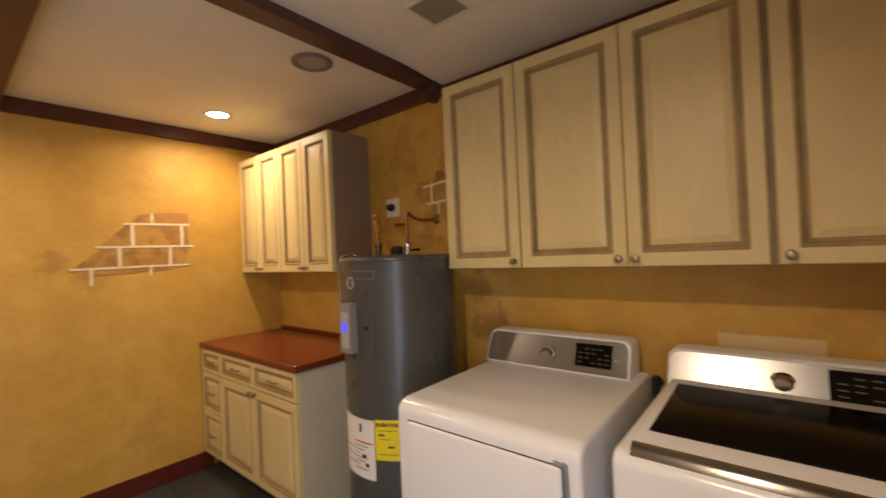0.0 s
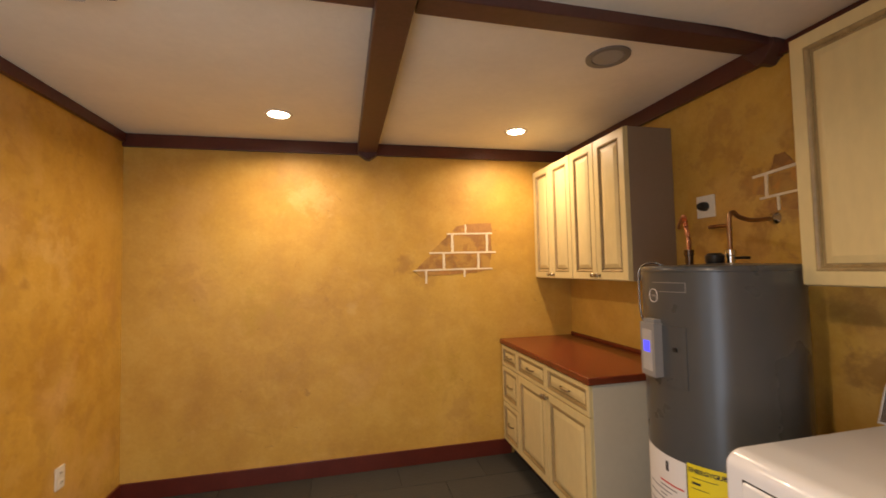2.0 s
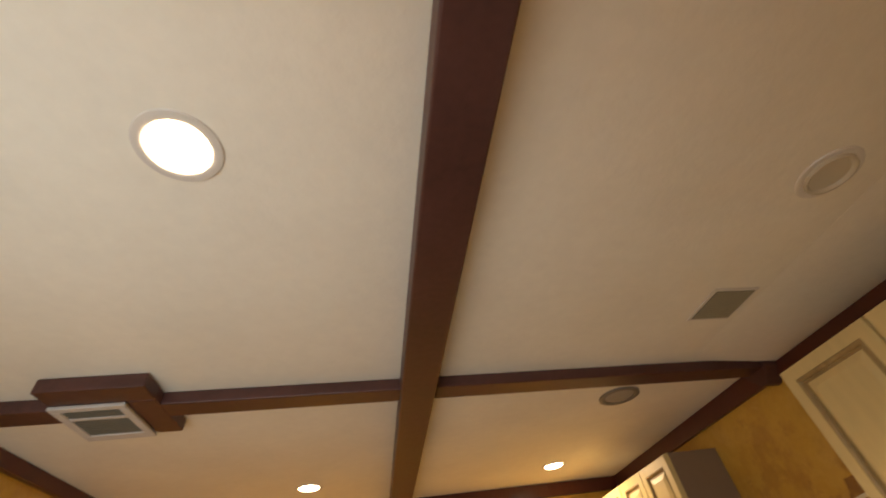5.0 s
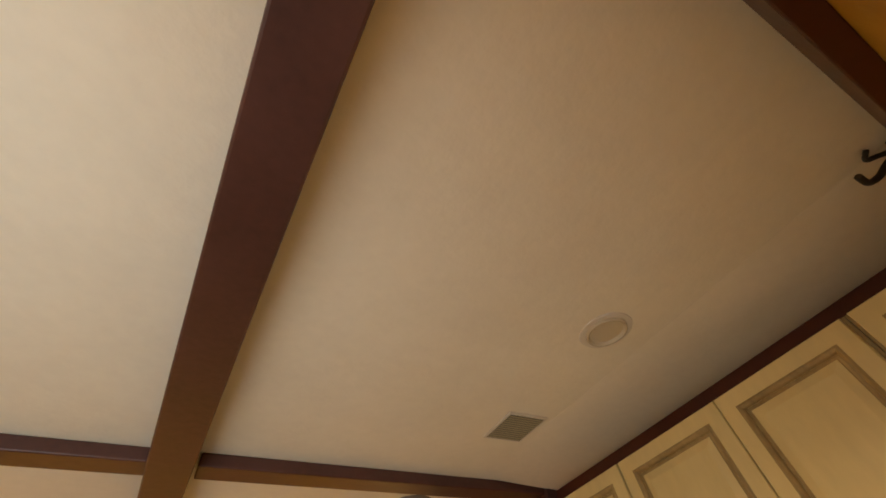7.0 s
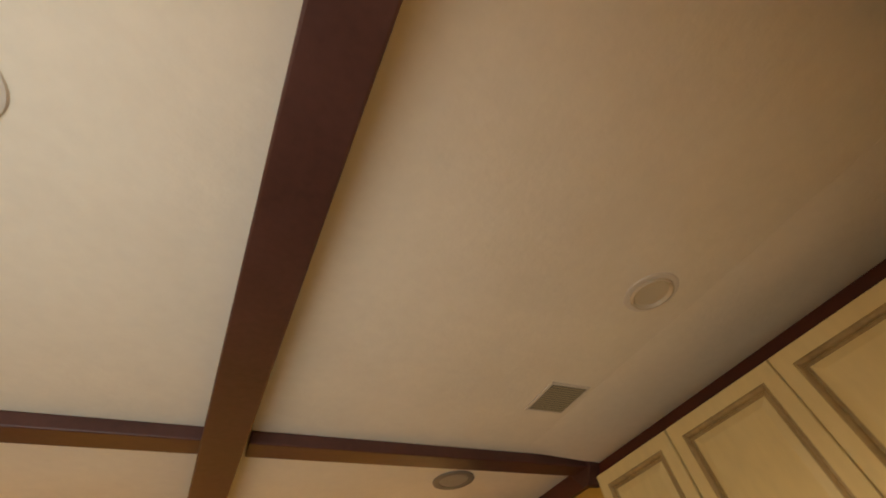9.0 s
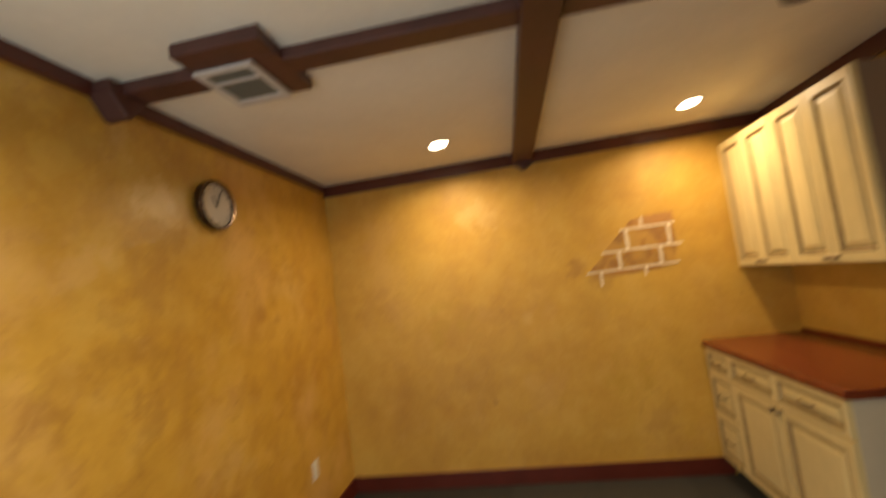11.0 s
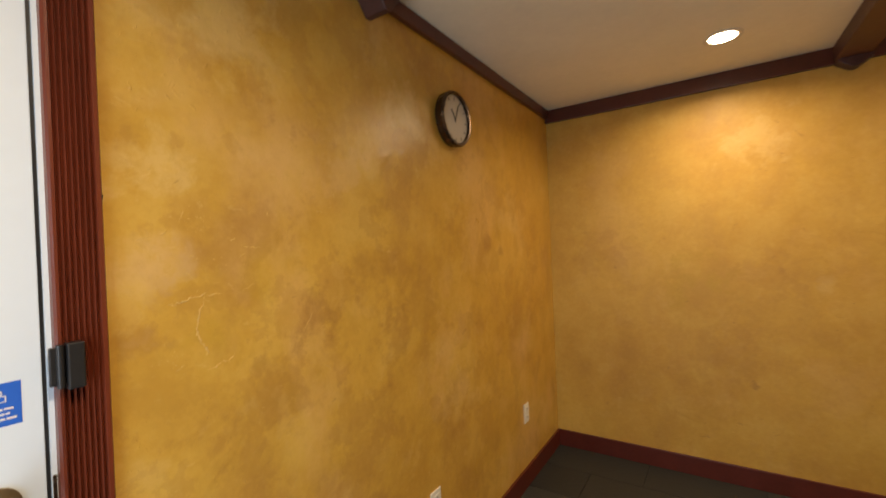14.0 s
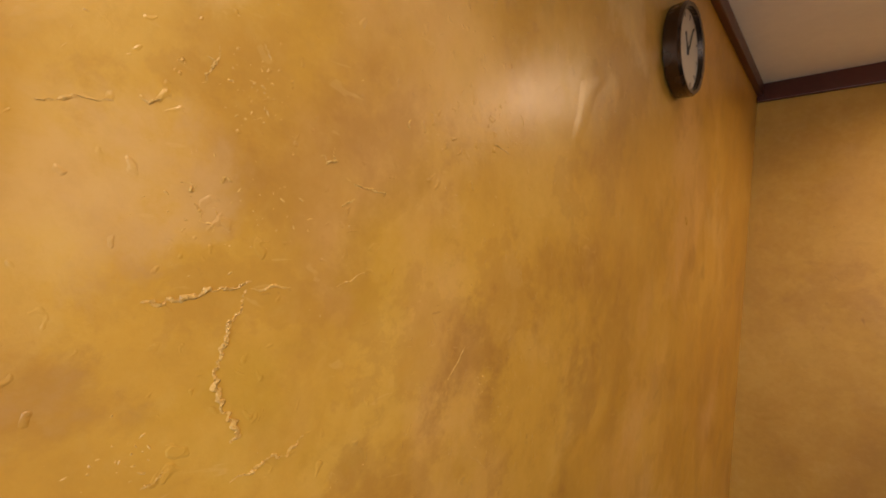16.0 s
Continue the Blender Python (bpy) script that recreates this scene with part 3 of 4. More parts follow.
def fluted(y0, y1, z0, z1):
    """A casing board with a flat edge on each side and rounded flutes between."""
    x = XW + 0.001
    w = y1 - y0
    pts = [(x, y0), (x + 0.016, y0), (x + 0.020, y0 + 0.004), (x + 0.020, y0 + 0.009)]
    n = 7
    g0, g1 = y0 + 0.009, y1 - 0.010
    for i in range(n):
        a, b = g0 + (g1 - g0) * i / n, g0 + (g1 - g0) * (i + 1) / n
        for k in range(1, 6):
            u = k / 6
            pts.append((x + 0.020 - 0.010 * math.sin(math.pi * u), a + (b - a) * 0.12 + (b - a) * 0.76 * u))
        pts.append((x + 0.020, b))
    pts += [(x + 0.019, y1 - 0.003), (x + 0.014, y1), (x, y1)]
    return bm_prism(pts, "z", z0, z1)


cas = thing("door_casing", (XW, 1.48, 0), "fluted dark red mahogany door casing", "door casing", kind="structure")
part("casing_board", fluted(DY1 + 0.008, DY1 + 0.089, 0, 2.085), M_CASING, cas)
part("casing_board", fluted(DY0 - 0.055, DY0 - 0.020, 0, 2.085), M_CASING, cas)
part("head_board", bm_box(XW + 0.001, XW + 0.030, DY0 - 0.055, DY1 + 0.095, 2.085, 2.20, bev=0.004), M_CASING, cas)

latch = thing("surface_latch", (XW + 0.02, 1.4860, 1.29), "glossy black surface latch keeper on the door casing", "latch")
part("keeper_box", bm_box(XW + 0.021, XW + 0.043, 1.4960, 1.5220, 1.261, 1.346, bev=0.003), M_BLACK, latch)
part("keeper_plate", bm_box(XW + 0.021, XW + 0.030, 1.4740, 1.4950, 1.270, 1.340, bev=0.002), M_BLACK, latch)
part("keeper_lip", bm_lathe([(0.006, 1.266), (0.006, 1.344)], (XW + 0.033, 1.4880, 0), "z", 12), M_BLACK, latch, smooth=True)

sign = thing("door_sign", (XW - 0.014, 1.3760, 1.255), "small blue sticker sign with white lettering on the door", "sign")
SGX = XW - 0.0022
part("plate", bm_box(SGX, SGX + 0.0010, 1.3800, 1.4430, 1.216, 1.290), M_BLUE, sign)
ic = bm_tube([(SGX + 0.0012, 1.4180, 1.268), (SGX + 0.0012, 1.4180, 1.276), (SGX + 0.0012, 1.4110, 1.281), (SGX + 0.0012, 1.4040, 1.276), (SGX + 0.0012, 1.4040, 1.268)], 0.0010, 6)
for z in (1.257, 1.267):
    bm_box(SGX + 0.0008, SGX + 0.0016, 1.3980, 1.4240, z, z + 0.0016, bm=ic)
for y in (1.3980, 1.4224):
    bm_box(SGX + 0.0008, SGX + 0.0016, y, y + 0.0016, 1.2588, 1.2668, bm=ic)
part("pictogram", ic, M_PAPER, sign)
for i, (a, b) in enumerate(((1.3900, 1.4330), (1.3940, 1.4280), (1.3880, 1.4360))):
    y = a
    for k in range(4):
        w = (b - a) * (0.16, 0.26, 0.20, 0.28)[(k + i) % 4]
        part("text_bar", bm_box(SGX + 0.0008, SGX + 0.0014, y, y + w, 1.2435 - i * 0.0085, 1.2470 - i * 0.0085), M_PAPER, sign)
        y += w + (b - a) * 0.033


# ---- painted bricks ----
def brick_patch(name, at, label, wall_axis, wall_pos, sign_, bricks, mortar, shift=(0.0, 0.0)):
    """Thin painted bricks and raised pale mortar lines. bricks: polygons (u, z); mortar: (u0, z0, u1, z1, width)."""
    t = thing(name, at, label, "brickwork")
    rnd = random.Random(5)
    for poly in bricks:
        poly = [(u + shift[0], z + shift[1]) for u, z in poly]
        out = []
        for i, (u, z) in enumerate(poly):
            u2, z2 = poly[(i + 1) % len(poly)]
            for k in range(3):
                f = k / 3
                j = 0.0025 if k else 0.001
                out.append((u + (u2 - u) * f + rnd.uniform(-j, j), z + (z2 - z) * f + rnd.uniform(-j, j)))
        a0, a1 = sorted((wall_pos - 0.001 * sign_, wall_pos + 0.0025 * sign_))
        part("brick", bm_prism(out, wall_axis, a0, a1), M_BRICK, t)
    for u0, z0, u1, z1, w in mortar:
        u0, u1, z0, z1 = u0 + shift[0], u1 + shift[0], z0 + shift[1], z1 + shift[1]
        n = 7
        du, dz = u1 - u0, z1 - z0
        ln = math.hypot(du, dz)
        nu, nz = -dz / ln, du / ln
        top = [(u0 + du * i / n + nu * (w / 2 + rnd.uniform(-1, 1) * w * 0.12), z0 + dz * i / n + nz * (w / 2 + rnd.uniform(-1, 1) * w * 0.12)) for i in range(n + 1)]
        bot = [(u0 + du * i / n - nu * (w / 2 + rnd.uniform(-1, 1) * w * 0.12), z0 + dz * i / n - nz * (w / 2 + rnd.uniform(-1, 1) * w * 0.12)) for i in range(n + 1)]
        a0, a1 = sorted((wall_pos - 0.001 * sign_, wall_pos + 0.005 * sign_))
        part("mortar_line", bm_prism(top + bot[::-1], wall_axis, a0, a1), M_MORTAR, t)
    return t


Z1, Z2, Z3 = 1.775, 1.624, 1.492
brick_patch("brick_patch", (1.75, YN, 1.6), "exposed brick patch with white mortar painted on ochre plaster", "y", YN, -1,
            [[(1.735, 1.795), (1.770, 1.835), (1.838, 1.850), (1.838, 1.782)], [(1.852, 1.782), (1.852, 1.852), (2.062, 1.862), (2.066, 1.784)],
             [(1.560, 1.632), (1.640, 1.710), (1.700, 1.768), (1.722, 1.768), (1.722, 1.632)], [(1.742, 1.632), (1.742, 1.766), (2.012, 1.768), (2.012, 1.634)], [(2.034, 1.634), (2.034, 1.766), (2.056, 1.766), (2.064, 1.634)],
             [(1.440, 1.500), (1.500, 1.560), (1.566, 1.614), (1.650, 1.614), (1.650, 1.502)], [(1.670, 1.502), (1.670, 1.615), (1.936, 1.616), (1.936, 1.502)], [(1.956, 1.502), (1.956, 1.614), (2.058, 1.614), (2.040, 1.502)],
             [(1.440, 1.482), (1.505, 1.482), (1.505, 1.425), (1.470, 1.440)], [(1.526, 1.482), (1.818, 1.483), (1.818, 1.458), (1.640, 1.450), (1.526, 1.446)], [(1.838, 1.483), (2.010, 1.483), (1.930, 1.462), (1.838, 1.456)]],
            [(1.690, Z1, 2.068, Z1 + 0.004, 0.013), (1.545, Z2, 2.098, Z2 + 0.002, 0.013), (1.415, Z3 - 0.003, 2.062, Z3 + 0.002, 0.013),
             (1.845, 1.782, 1.845, 1.852, 0.014), (1.732, 1.630, 1.732, 1.770, 0.019), (2.023, 1.632, 2.023, 1.770, 0.019), (1.660, 1.499, 1.660, 1.618, 0.019), (1.946, 1.499, 1.946, 1.618, 0.019), (1.515, 1.385, 1.515, 1.486, 0.016), (1.828, 1.428, 1.828, 1.486, 0.014)], (-0.022, -0.013))
brick_patch("brick_patch", (XE, 2.5, 1.85), "small exposed brick patch painted above the water heater", "x", XE, -1,
            [[(2.400, 1.898), (2.420, 1.930), (2.440, 1.958), (2.485, 1.957), (2.492, 1.930), (2.512, 1.892)], [(2.536, 1.786), (2.540, 1.868), (2.600, 1.884), (2.640, 1.866), (2.610, 1.835), (2.590, 1.795)],
             [(2.340, 1.796), (2.340, 1.884), (2.516, 1.866), (2.510, 1.786)], [(2.340, 1.700), (2.340, 1.774), (2.470, 1.768), (2.468, 1.708)], [(2.486, 1.700), (2.488, 1.766), (2.540, 1.762), (2.556, 1.736), (2.530, 1.704)]],
            [(2.340, 1.899, 2.590, 1.877, 0.011), (2.340, 1.787, 2.560, 1.773, 0.011), (2.528, 1.780, 2.526, 1.876, 0.013), (2.478, 1.712, 2.479, 1.772, 0.009)])

# ---- cabinets ----
def loft(y0, y1, z0, z1, xb, rings, close=True):
    """Nested rectangles facing -x. rings: (inset, how far in front of xb, material of the strip up to this ring)."""
    bm = bmesh.new()
    loops = []
    for ins, out, mi in rings:
        loops.append(([bm.verts.new((xb - out, y, z)) for y, z in ((y0 + ins, z0 + ins), (y1 - ins, z0 + ins), (y1 - ins, z1 - ins), (y0 + ins, z1 - ins))], mi))
    for (a, _), (b, mi) in zip(loops, loops[1:]):
        for i in range(4):
            f = bm.faces.new((a[i], a[(i + 1) % 4], b[(i + 1) % 4], b[i]))
            f.material_index = mi
    if close:
        bm.faces.new(loops[-1][0])
    bm.faces.new(loops[0][0])
    bmesh.ops.recalc_face_normals(bm, faces=bm.faces)
    return bm


def panel_door(parent, name, y0, y1, z0, z1, x, knob=None, stile=0.052, pull=False):
    """A raised-panel front whose back lies at x; knob: (y, z)."""
    fr = loft(y0, y1, z0, z1, x, [(0, 0, 0), (0, 0.017, 0), (0.003, 0.020, 0), (stile - 0.006, 0.020, 0), (stile, 0.022, 1), (stile + 0.006, 0.018, 1), (stile + 0.010, 0.010, 1)], close=False)
    d = part(name, fr, [M_CREAM, M_GLAZE], parent)
    s = stile + 0.0102
    pn = loft(y0 + s, y1 - s, z0 + s, z1 - s, x - 0.002, [(0, 0, 0), (0, 0.007, 1), (0.008, 0.007, 1), (0.010, 0.009, 1), (0.030, 0.0145, 0), (0.034, 0.0155, 0)])
    part("panel", pn, [M_CREAM, M_GLAZE], d)
    if knob:
        ky, kz = knob
        kb = bm_lathe([(0.011, 0.0), (0.010, 0.003), (0.005, 0.006), (0.005, 0.012), (0.013, 0.017), (0.0145, 0.023), (0.011, 0.028), (0.004, 0.030)], (0, 0, 0), "x", 18)
        for v in kb.verts:
            v.co = Vector((x - 0.020 - v.co.x, ky + v.co.y, kz + v.co.z))
        bmesh.ops.recalc_face_normals(kb, faces=kb.faces)
        part("knob", kb, M_NICKEL, d, "small brushed nickel knob", True)
    if pull:
        cy, cz = (y0 + y1) / 2, (z0 + z1) / 2
        h = min(0.048, (y1 - y0) * 0.24)
        pb = bm_tube([(x - 0.016, cy - h, cz), (x - 0.034, cy - h * 0.85, cz), (x - 0.038, cy, cz), (x - 0.034, cy + h * 0.85, cz), (x - 0.016, cy + h, cz)], 0.0048, 8)
        part("pull", pb, M_NICKEL, d, "curved nickel bar pull", True)
    return d


def upper_cabinet(y0, y1, x_front, z0, z1, doors, label, side=M_SIDE, frame_mat=M_CREAM):
    """A wall unit; doors: (y0, y1, knob side)."""
    c = thing("wall_cabinet", ((x_front + XE) / 2, (y0 + y1) / 2, z0), label, "cabinet", "wall cabinets")
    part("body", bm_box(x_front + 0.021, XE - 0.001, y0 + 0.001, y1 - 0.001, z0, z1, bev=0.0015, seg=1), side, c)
    part("face_frame", bm_box(x_front + 0.0205, x_front + 0.030, y0 + 0.0005, y1 - 0.0005, z0 - 0.001, z1 + 0.001), frame_mat, c)
    for a, b, k in doors:
        ky = None if k is None else ((a + 0.026) if k == "lo" else (b - 0.026))
        panel_door(c, "door", a, b, z0 + 0.004, z1 - 0.004, x_front + 0.020, (ky, z0 + 0.031) if ky else None)
    return c


XF1 = 2.418
Y4 = [3.070, 3.372, 3.664, 3.958, 4.252]
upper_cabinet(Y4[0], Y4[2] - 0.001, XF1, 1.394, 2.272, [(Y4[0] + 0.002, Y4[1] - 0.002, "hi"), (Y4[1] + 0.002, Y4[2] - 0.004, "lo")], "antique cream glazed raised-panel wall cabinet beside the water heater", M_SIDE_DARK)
upper_cabinet(Y4[2], Y4[4], XF1, 1.394, 2.272, [(Y4[2] + 0.003, Y4[3] - 0.002, "hi"), (Y4[3] + 0.002, Y4[4] - 0.002, "lo")], "antique cream glazed raised-panel wall cabinet in the corner")

XF2 = 2.442
B = [2.184, 1.795, 1.372, 0.966, 0.556]
upper_cabinet(B[1] + 0.001, B[0], XF2, 1.402, 2.272, [(B[1] + 0.004, B[0] - 0.003, "lo")], "narrow antique cream glazed wall cabinet above the dryer", frame_mat=M_GLAZE)
upper_cabinet(B[3] + 0.001, B[1], XF2, 1.402, 2.272, [(B[2] + 0.002, B[1] - 0.004, "lo"), (B[3] + 0.010, B[2] - 0.002, "hi")], "wide two-door antique cream glazed wall cabinet above the laundry machines", frame_mat=M_GLAZE)
upper_cabinet(B[4], B[3], XF2, 1.402, 2.272, [(B[4] + 0.003, B[3] - 0.010, "hi")], "antique cream glazed wall cabinet above the washer", frame_mat=M_GLAZE)

# base units: a drawer bank in the corner and a two-door unit
XB = 2.100
YB = [2.996, 3.486, 3.940, 4.254]


def base_body(y0, y1, label):
    c = thing("base_cabinet", ((XB + XE) / 2, (y0 + y1) / 2, 0), label, "cabinet", "base cabinets")
    bm = bm_box(XB + 0.021, XE - 0.001, y0, y1, 0.115, 0.872, bev=0.001, seg=1)
    part("body", bm, M_SIDE, c)
    part("face_frame", bm_box(XB + 0.0203, XB + 0.030, y0 + 0.0005, y1 - 0.0005, 0.1155, 0.8715), M_CREAM, c)
    if y0 < 3.5:
        part("side_foot", bm_box(XB + 0.075, XE - 0.001, y0, y0 + 0.018, 0.001, 0.1145), M_SIDE, c)
    part("plinth", bm_box(XB + 0.085, XE - 0.002, y0 + 0.0185, y1 - 0.001, 0.001, 0.1145), M_PLINTH, c, "dark recessed toe kick")
    return c


c = base_body(YB[0], YB[2] - 0.001, "antique cream base cabinet with two drawers over two doors")
panel_door(c, "drawer_front", YB[0] + 0.004, YB[1] - 0.003, 0.706, 0.866, XB + 0.020, stile=0.030, pull=True)
panel_door(c, "drawer_front", YB[1] + 0.003, YB[2] - 0.005, 0.706, 0.866, XB + 0.020, stile=0.030, pull=True)
panel_door(c, "door", YB[0] + 0.004, YB[1] - 0.003, 0.120, 0.698, XB + 0.020, (YB[1] - 0.024, 0.672))
panel_door(c, "door", YB[1] + 0.003, YB[2] - 0.005, 0.120, 0.698, XB + 0.020, (YB[1] + 0.024, 0.672))
c = base_body(YB[2], YB[3], "narrow antique cream base cabinet with three drawers")
for z0, z1 in ((0.706, 0.866), (0.428, 0.698), (0.120, 0.420)):
    panel_door(c, "drawer_front", YB[2] + 0.004, YB[3] - 0.004, z0, z1, XB + 0.020, stile=0.034, pull=True)

ct = thing("countertop", (2.4, 3.6, 0.873), "glossy oxblood red laminate countertop with a low upstand", "countertop")
part("top", bm_box(2.086, XE - 0.001, 2.974, YN - 0.001, 0.873, 0.912, bev=0.006), M_COUNTER, ct)
part("upstand", bm_box(XE - 0.016, XE - 0.001, 2.976, YN - 0.002, 0.9125, 0.935, bev=0.003), M_COUNTER, ct)

# ---- water heater ----
HX, HY, HR, HT = 2.380, 2.465, 0.280, 1.480
wh = thing("water_heater", (HX, HY, 0), "dark grey electric tank water heater with labels", "water heater")
part("tank", bm_lathe([(HR - 0.03, 0.0), (HR - 0.006, 0.02), (HR, 0.03), (HR, 0.20), (HR + 0.001, 0.205), (HR, 0.21), (HR, 1.455), (HR + 0.003, 1.458), (HR + 0.003, 1.468), (HR - 0.004, 1.477), (HR - 0.05, 1.480), (0.02, 1.486)], (HX, HY, 0), "z", 64), M_GREY, wh, smooth=True)


def on_tank(a0, a1, z0, z1, out, thick=0.003, n=10, r=HR):
    """A curved sheet on the tank between two bearings (degrees, from +x towards +y)."""
    bm = bmesh.new()
    rows = []
    for i in range(n + 1):
        a = radians(a0 + (a1 - a0) * i / n)
        d = Vector((math.cos(a), math.sin(a), 0))
        p, q = Vector((HX, HY, 0)) + d * (r + out), Vector((HX, HY, 0)) + d * (r + out + thick)
        rows.append([bm.verts.new(p + Vector((0, 0, z0))), bm.verts.new(q + Vector((0, 0, z0))), bm.verts.new(q + Vector((0, 0, z1))), bm.verts.new(p + Vector((0, 0, z1)))])
    for a, b in zip(rows, rows[1:]):
        for k in range(4):
            bm.faces.new((a[k], b[k], b[(k + 1) % 4], a[(k + 1) % 4]))
    bm.faces.new(rows[0]), bm.faces.new(rows[-1])
    bmesh.ops.recalc_face_normals(bm, faces=bm.faces)
    return bm


lab = part("warning_label", on_tank(150, 197, 0.482, 0.748, 0.0005, 0.0012), M_PAPER, wh, "white paper warning label")
part("red_stripe", on_tank(172, 195, 0.640, 0.646, 0.0019, 0.0006), M_RED, lab)
part("pictogram", on_tank(179, 182, 0.688, 0.725, 0.0019, 0.0006), M_INK, lab)
for i in range(7):
    part("text_bar", on_tank(156 if i % 2 else 172, 189 - 5 * (i % 3), 0.622 - 0.017 * i, 0.627 - 0.017 * i, 0.0019, 0.0006), M_PLASTIC, lab)
part("pictogram", on_tank(182, 187, 0.574, 0.590, 0.0026, 0.0006), M_INK, lab)
part("pictogram", on_tank(186, 190, 0.536, 0.552, 0.0026, 0.0006), M_INK, lab)
yl = part("energy_label", on_tank(198, 229, 0.578, 0.756, 0.0005, 0.0012), M_YELLOW, wh, "yellow energy label")
for a, b, z0, z1 in ((201, 207, 0.686, 0.694), (201, 218, 0.708, 0.710), (201, 212, 0.670, 0.672), (210, 216, 0.634, 0.642), (201, 226, 0.604, 0.606)):
    part("text_bar", on_tank(a, b, z0, z1, 0.0019, 0.0006), M_INK, yl)


def tank_text(body, a_mid, z, size, parent, m):
    """Lettering laid on the curved tank."""
    cu = bpy.data.curves.new("lettering", "FONT")
    cu.body, cu.size, cu.align_x, cu.align_y, cu.extrude = body, size, "CENTER", "CENTER", 0.0
    cu.offset = 0.0009
    tmp = new("lettering", cu)
    me = bpy.data.meshes.new_from_object(tmp)
    bpy.data.objects.remove(tmp)
    r = HR + 0.0024
    for v in me.vertices:
        a = radians(a_mid) + v.co.x / r
        v.co = Vector((HX + r * math.cos(a), HY + r * math.sin(a), z + v.co.y))
    me.materials.append(m)
    ob = new("lettering", me)
    ob.parent, ob.matrix_parent_inverse = parent, parent.matrix_world.inverted()
    return ob


tank_text("ENERGYGUIDE", 213.5, 0.734, 0.0215, yl, M_INK)
# control box on the tank's flank, with its lit display
CA = 176
cb = part("control_box", on_tank(CA - 10, CA + 6, 1.048, 1.256, 0.0, 0.042, 8), M_PLASTIC, wh, "light grey plastic control box")
part("display", on_tank(CA - 5.5, CA + 1.5, 1.142, 1.186, 0.0422, 0.0015, 4), M_DISPLAY, cb, "lit blue display")
part("box_top", on_tank(CA - 8.5, CA + 4.5, 1.2563, 1.270, 0.0, 0.034, 6), M_PLASTIC, cb)
part("keypad", on_tank(CA - 7, CA + 3.5, 1.070, 1.230, 0.0421, 0.0006, 4), M_KEYPAD, cb)
part("cover_plate", on_tank(CA - 10, CA + 26, 1.020, 1.250, 0.0, 0.004, 8), M_GREY, wh)
part("plug", on_tank(CA + 16, CA + 19, 1.155, 1.170, 0.0041, 0.006, 3), M_BLACK, wh)
# brand plate: a plain pale outline with a round badge
bp_ = on_tank(172, 203, 1.414, 1.4165, 0.0006, 0.0008)
part("badge_line", bp_, M_PLASTIC, wh)
part("badge_line", on_tank(180, 203, 1.379, 1.3815, 0.0006, 0.0008), M_PLASTIC, wh)
part("badge_line", on_tank(202.6, 203.2, 1.379, 1.4165, 0.0006, 0.0008, 2), M_PLASTIC, wh)
ba = radians(173)
bc = Vector((HX + (HR + 0.001) * math.cos(ba), HY + (HR + 0.001) * math.sin(ba), 1.362))
bt = Vector((-math.sin(ba), math.cos(ba), 0))
part("badge", bm_tube([bc + bt * 0.026 * math.cos(k * math.pi / 8) + Vector((0, 0, 0.026 * math.sin(k * math.pi / 8))) for k in range(17)], 0.0016, 6, smooth=2), M_PAPER, wh, "round pale maker's badge")
part("badge_bar", on_tank(171, 176, 1.358, 1.366, 0.0006, 0.001, 3), M_PLASTIC, wh)
# fittings on top
part("cold_nipple", bm_lathe([(0.016, 1.482), (0.016, 1.520), (0.019, 1.522), (0.019, 1.545), (0.010, 1.546)], (2.325, 2.545, 0), "z", 16), M_BRONZE, wh, smooth=True)
flex = bm_tube([(2.325, 2.545, 1.53), (2.327, 2.545, 1.58), (2.320, 2.548, 1.64), (2.318, 2.552, 1.672), (2.330, 2.570, 1.690), (2.44, 2.70, 1.692), (2.62, 2.91, 1.690), (2.738, 3.045, 1.690)], lambda f: 0.0088 + 0.0012 * math.sin(f * 330), 10, smooth=24)
part("flex_line", flex, M_COPPER, wh, "corrugated copper connector", True)
part("hot_nipple", bm_lathe([(0.017, 1.482), (0.017, 1.515), (0.021, 1.517), (0.021, 1.540), (0.012, 1.542)], (2.470, 2.480, 0), "z", 16), M_CHROME, wh, smooth=True)
part("hot_pipe", bm_tube([(2.470, 2.480, 1.53), (2.470, 2.480, 1.62), (2.474, 2.480, 1.680), (2.495, 2.482, 1.700), (2.525, 2.484, 1.682), (2.60, 2.490, 1.668), (2.70, 2.497, 1.675), (2.738, 2.498, 1.678)], 0.0095, 12), M_PIPE, wh, smooth=True)
part("relief_valve", bm_lathe([(0.030, 1.482), (0.036, 1.494), (0.036, 1.518), (0.024, 1.528), (0.006, 1.529)], (2.410, 2.500, 0), "z", 16), M_BLACK, wh, "black relief valve", True)
part("valve_lever", bm_box(2.475, 2.545, 2.455, 2.470, 1.500, 1.512, bev=0.003), M_BLACK, wh)
part("conduit", bm_tube([(2.240, 2.600, 1.479), (2.215, 2.625, 1.494), (2.180, 2.645, 1.486), (2.160, 2.655, 1.455), (2.158, 2.656, 1.37), (2.160, 2.655, 1.29), (2.172, 2.650, 1.22)], 0.0045, 10), M_HANDLE, wh, "thin grey armoured cable", True)
part("cold_stub", bm_tube([(2.738, 2.815, 1.668), (2.700, 2.800, 1.668), (2.690, 2.770, 1.667), (2.690, 2.690, 1.666)], 0.0095, 10), M_PIPE, wh, smooth=True)
esc = thing("pipe_escutcheon", (XE, 2.498, 1.678), "chrome wall plate round the hot water pipe", "pipe fitting")
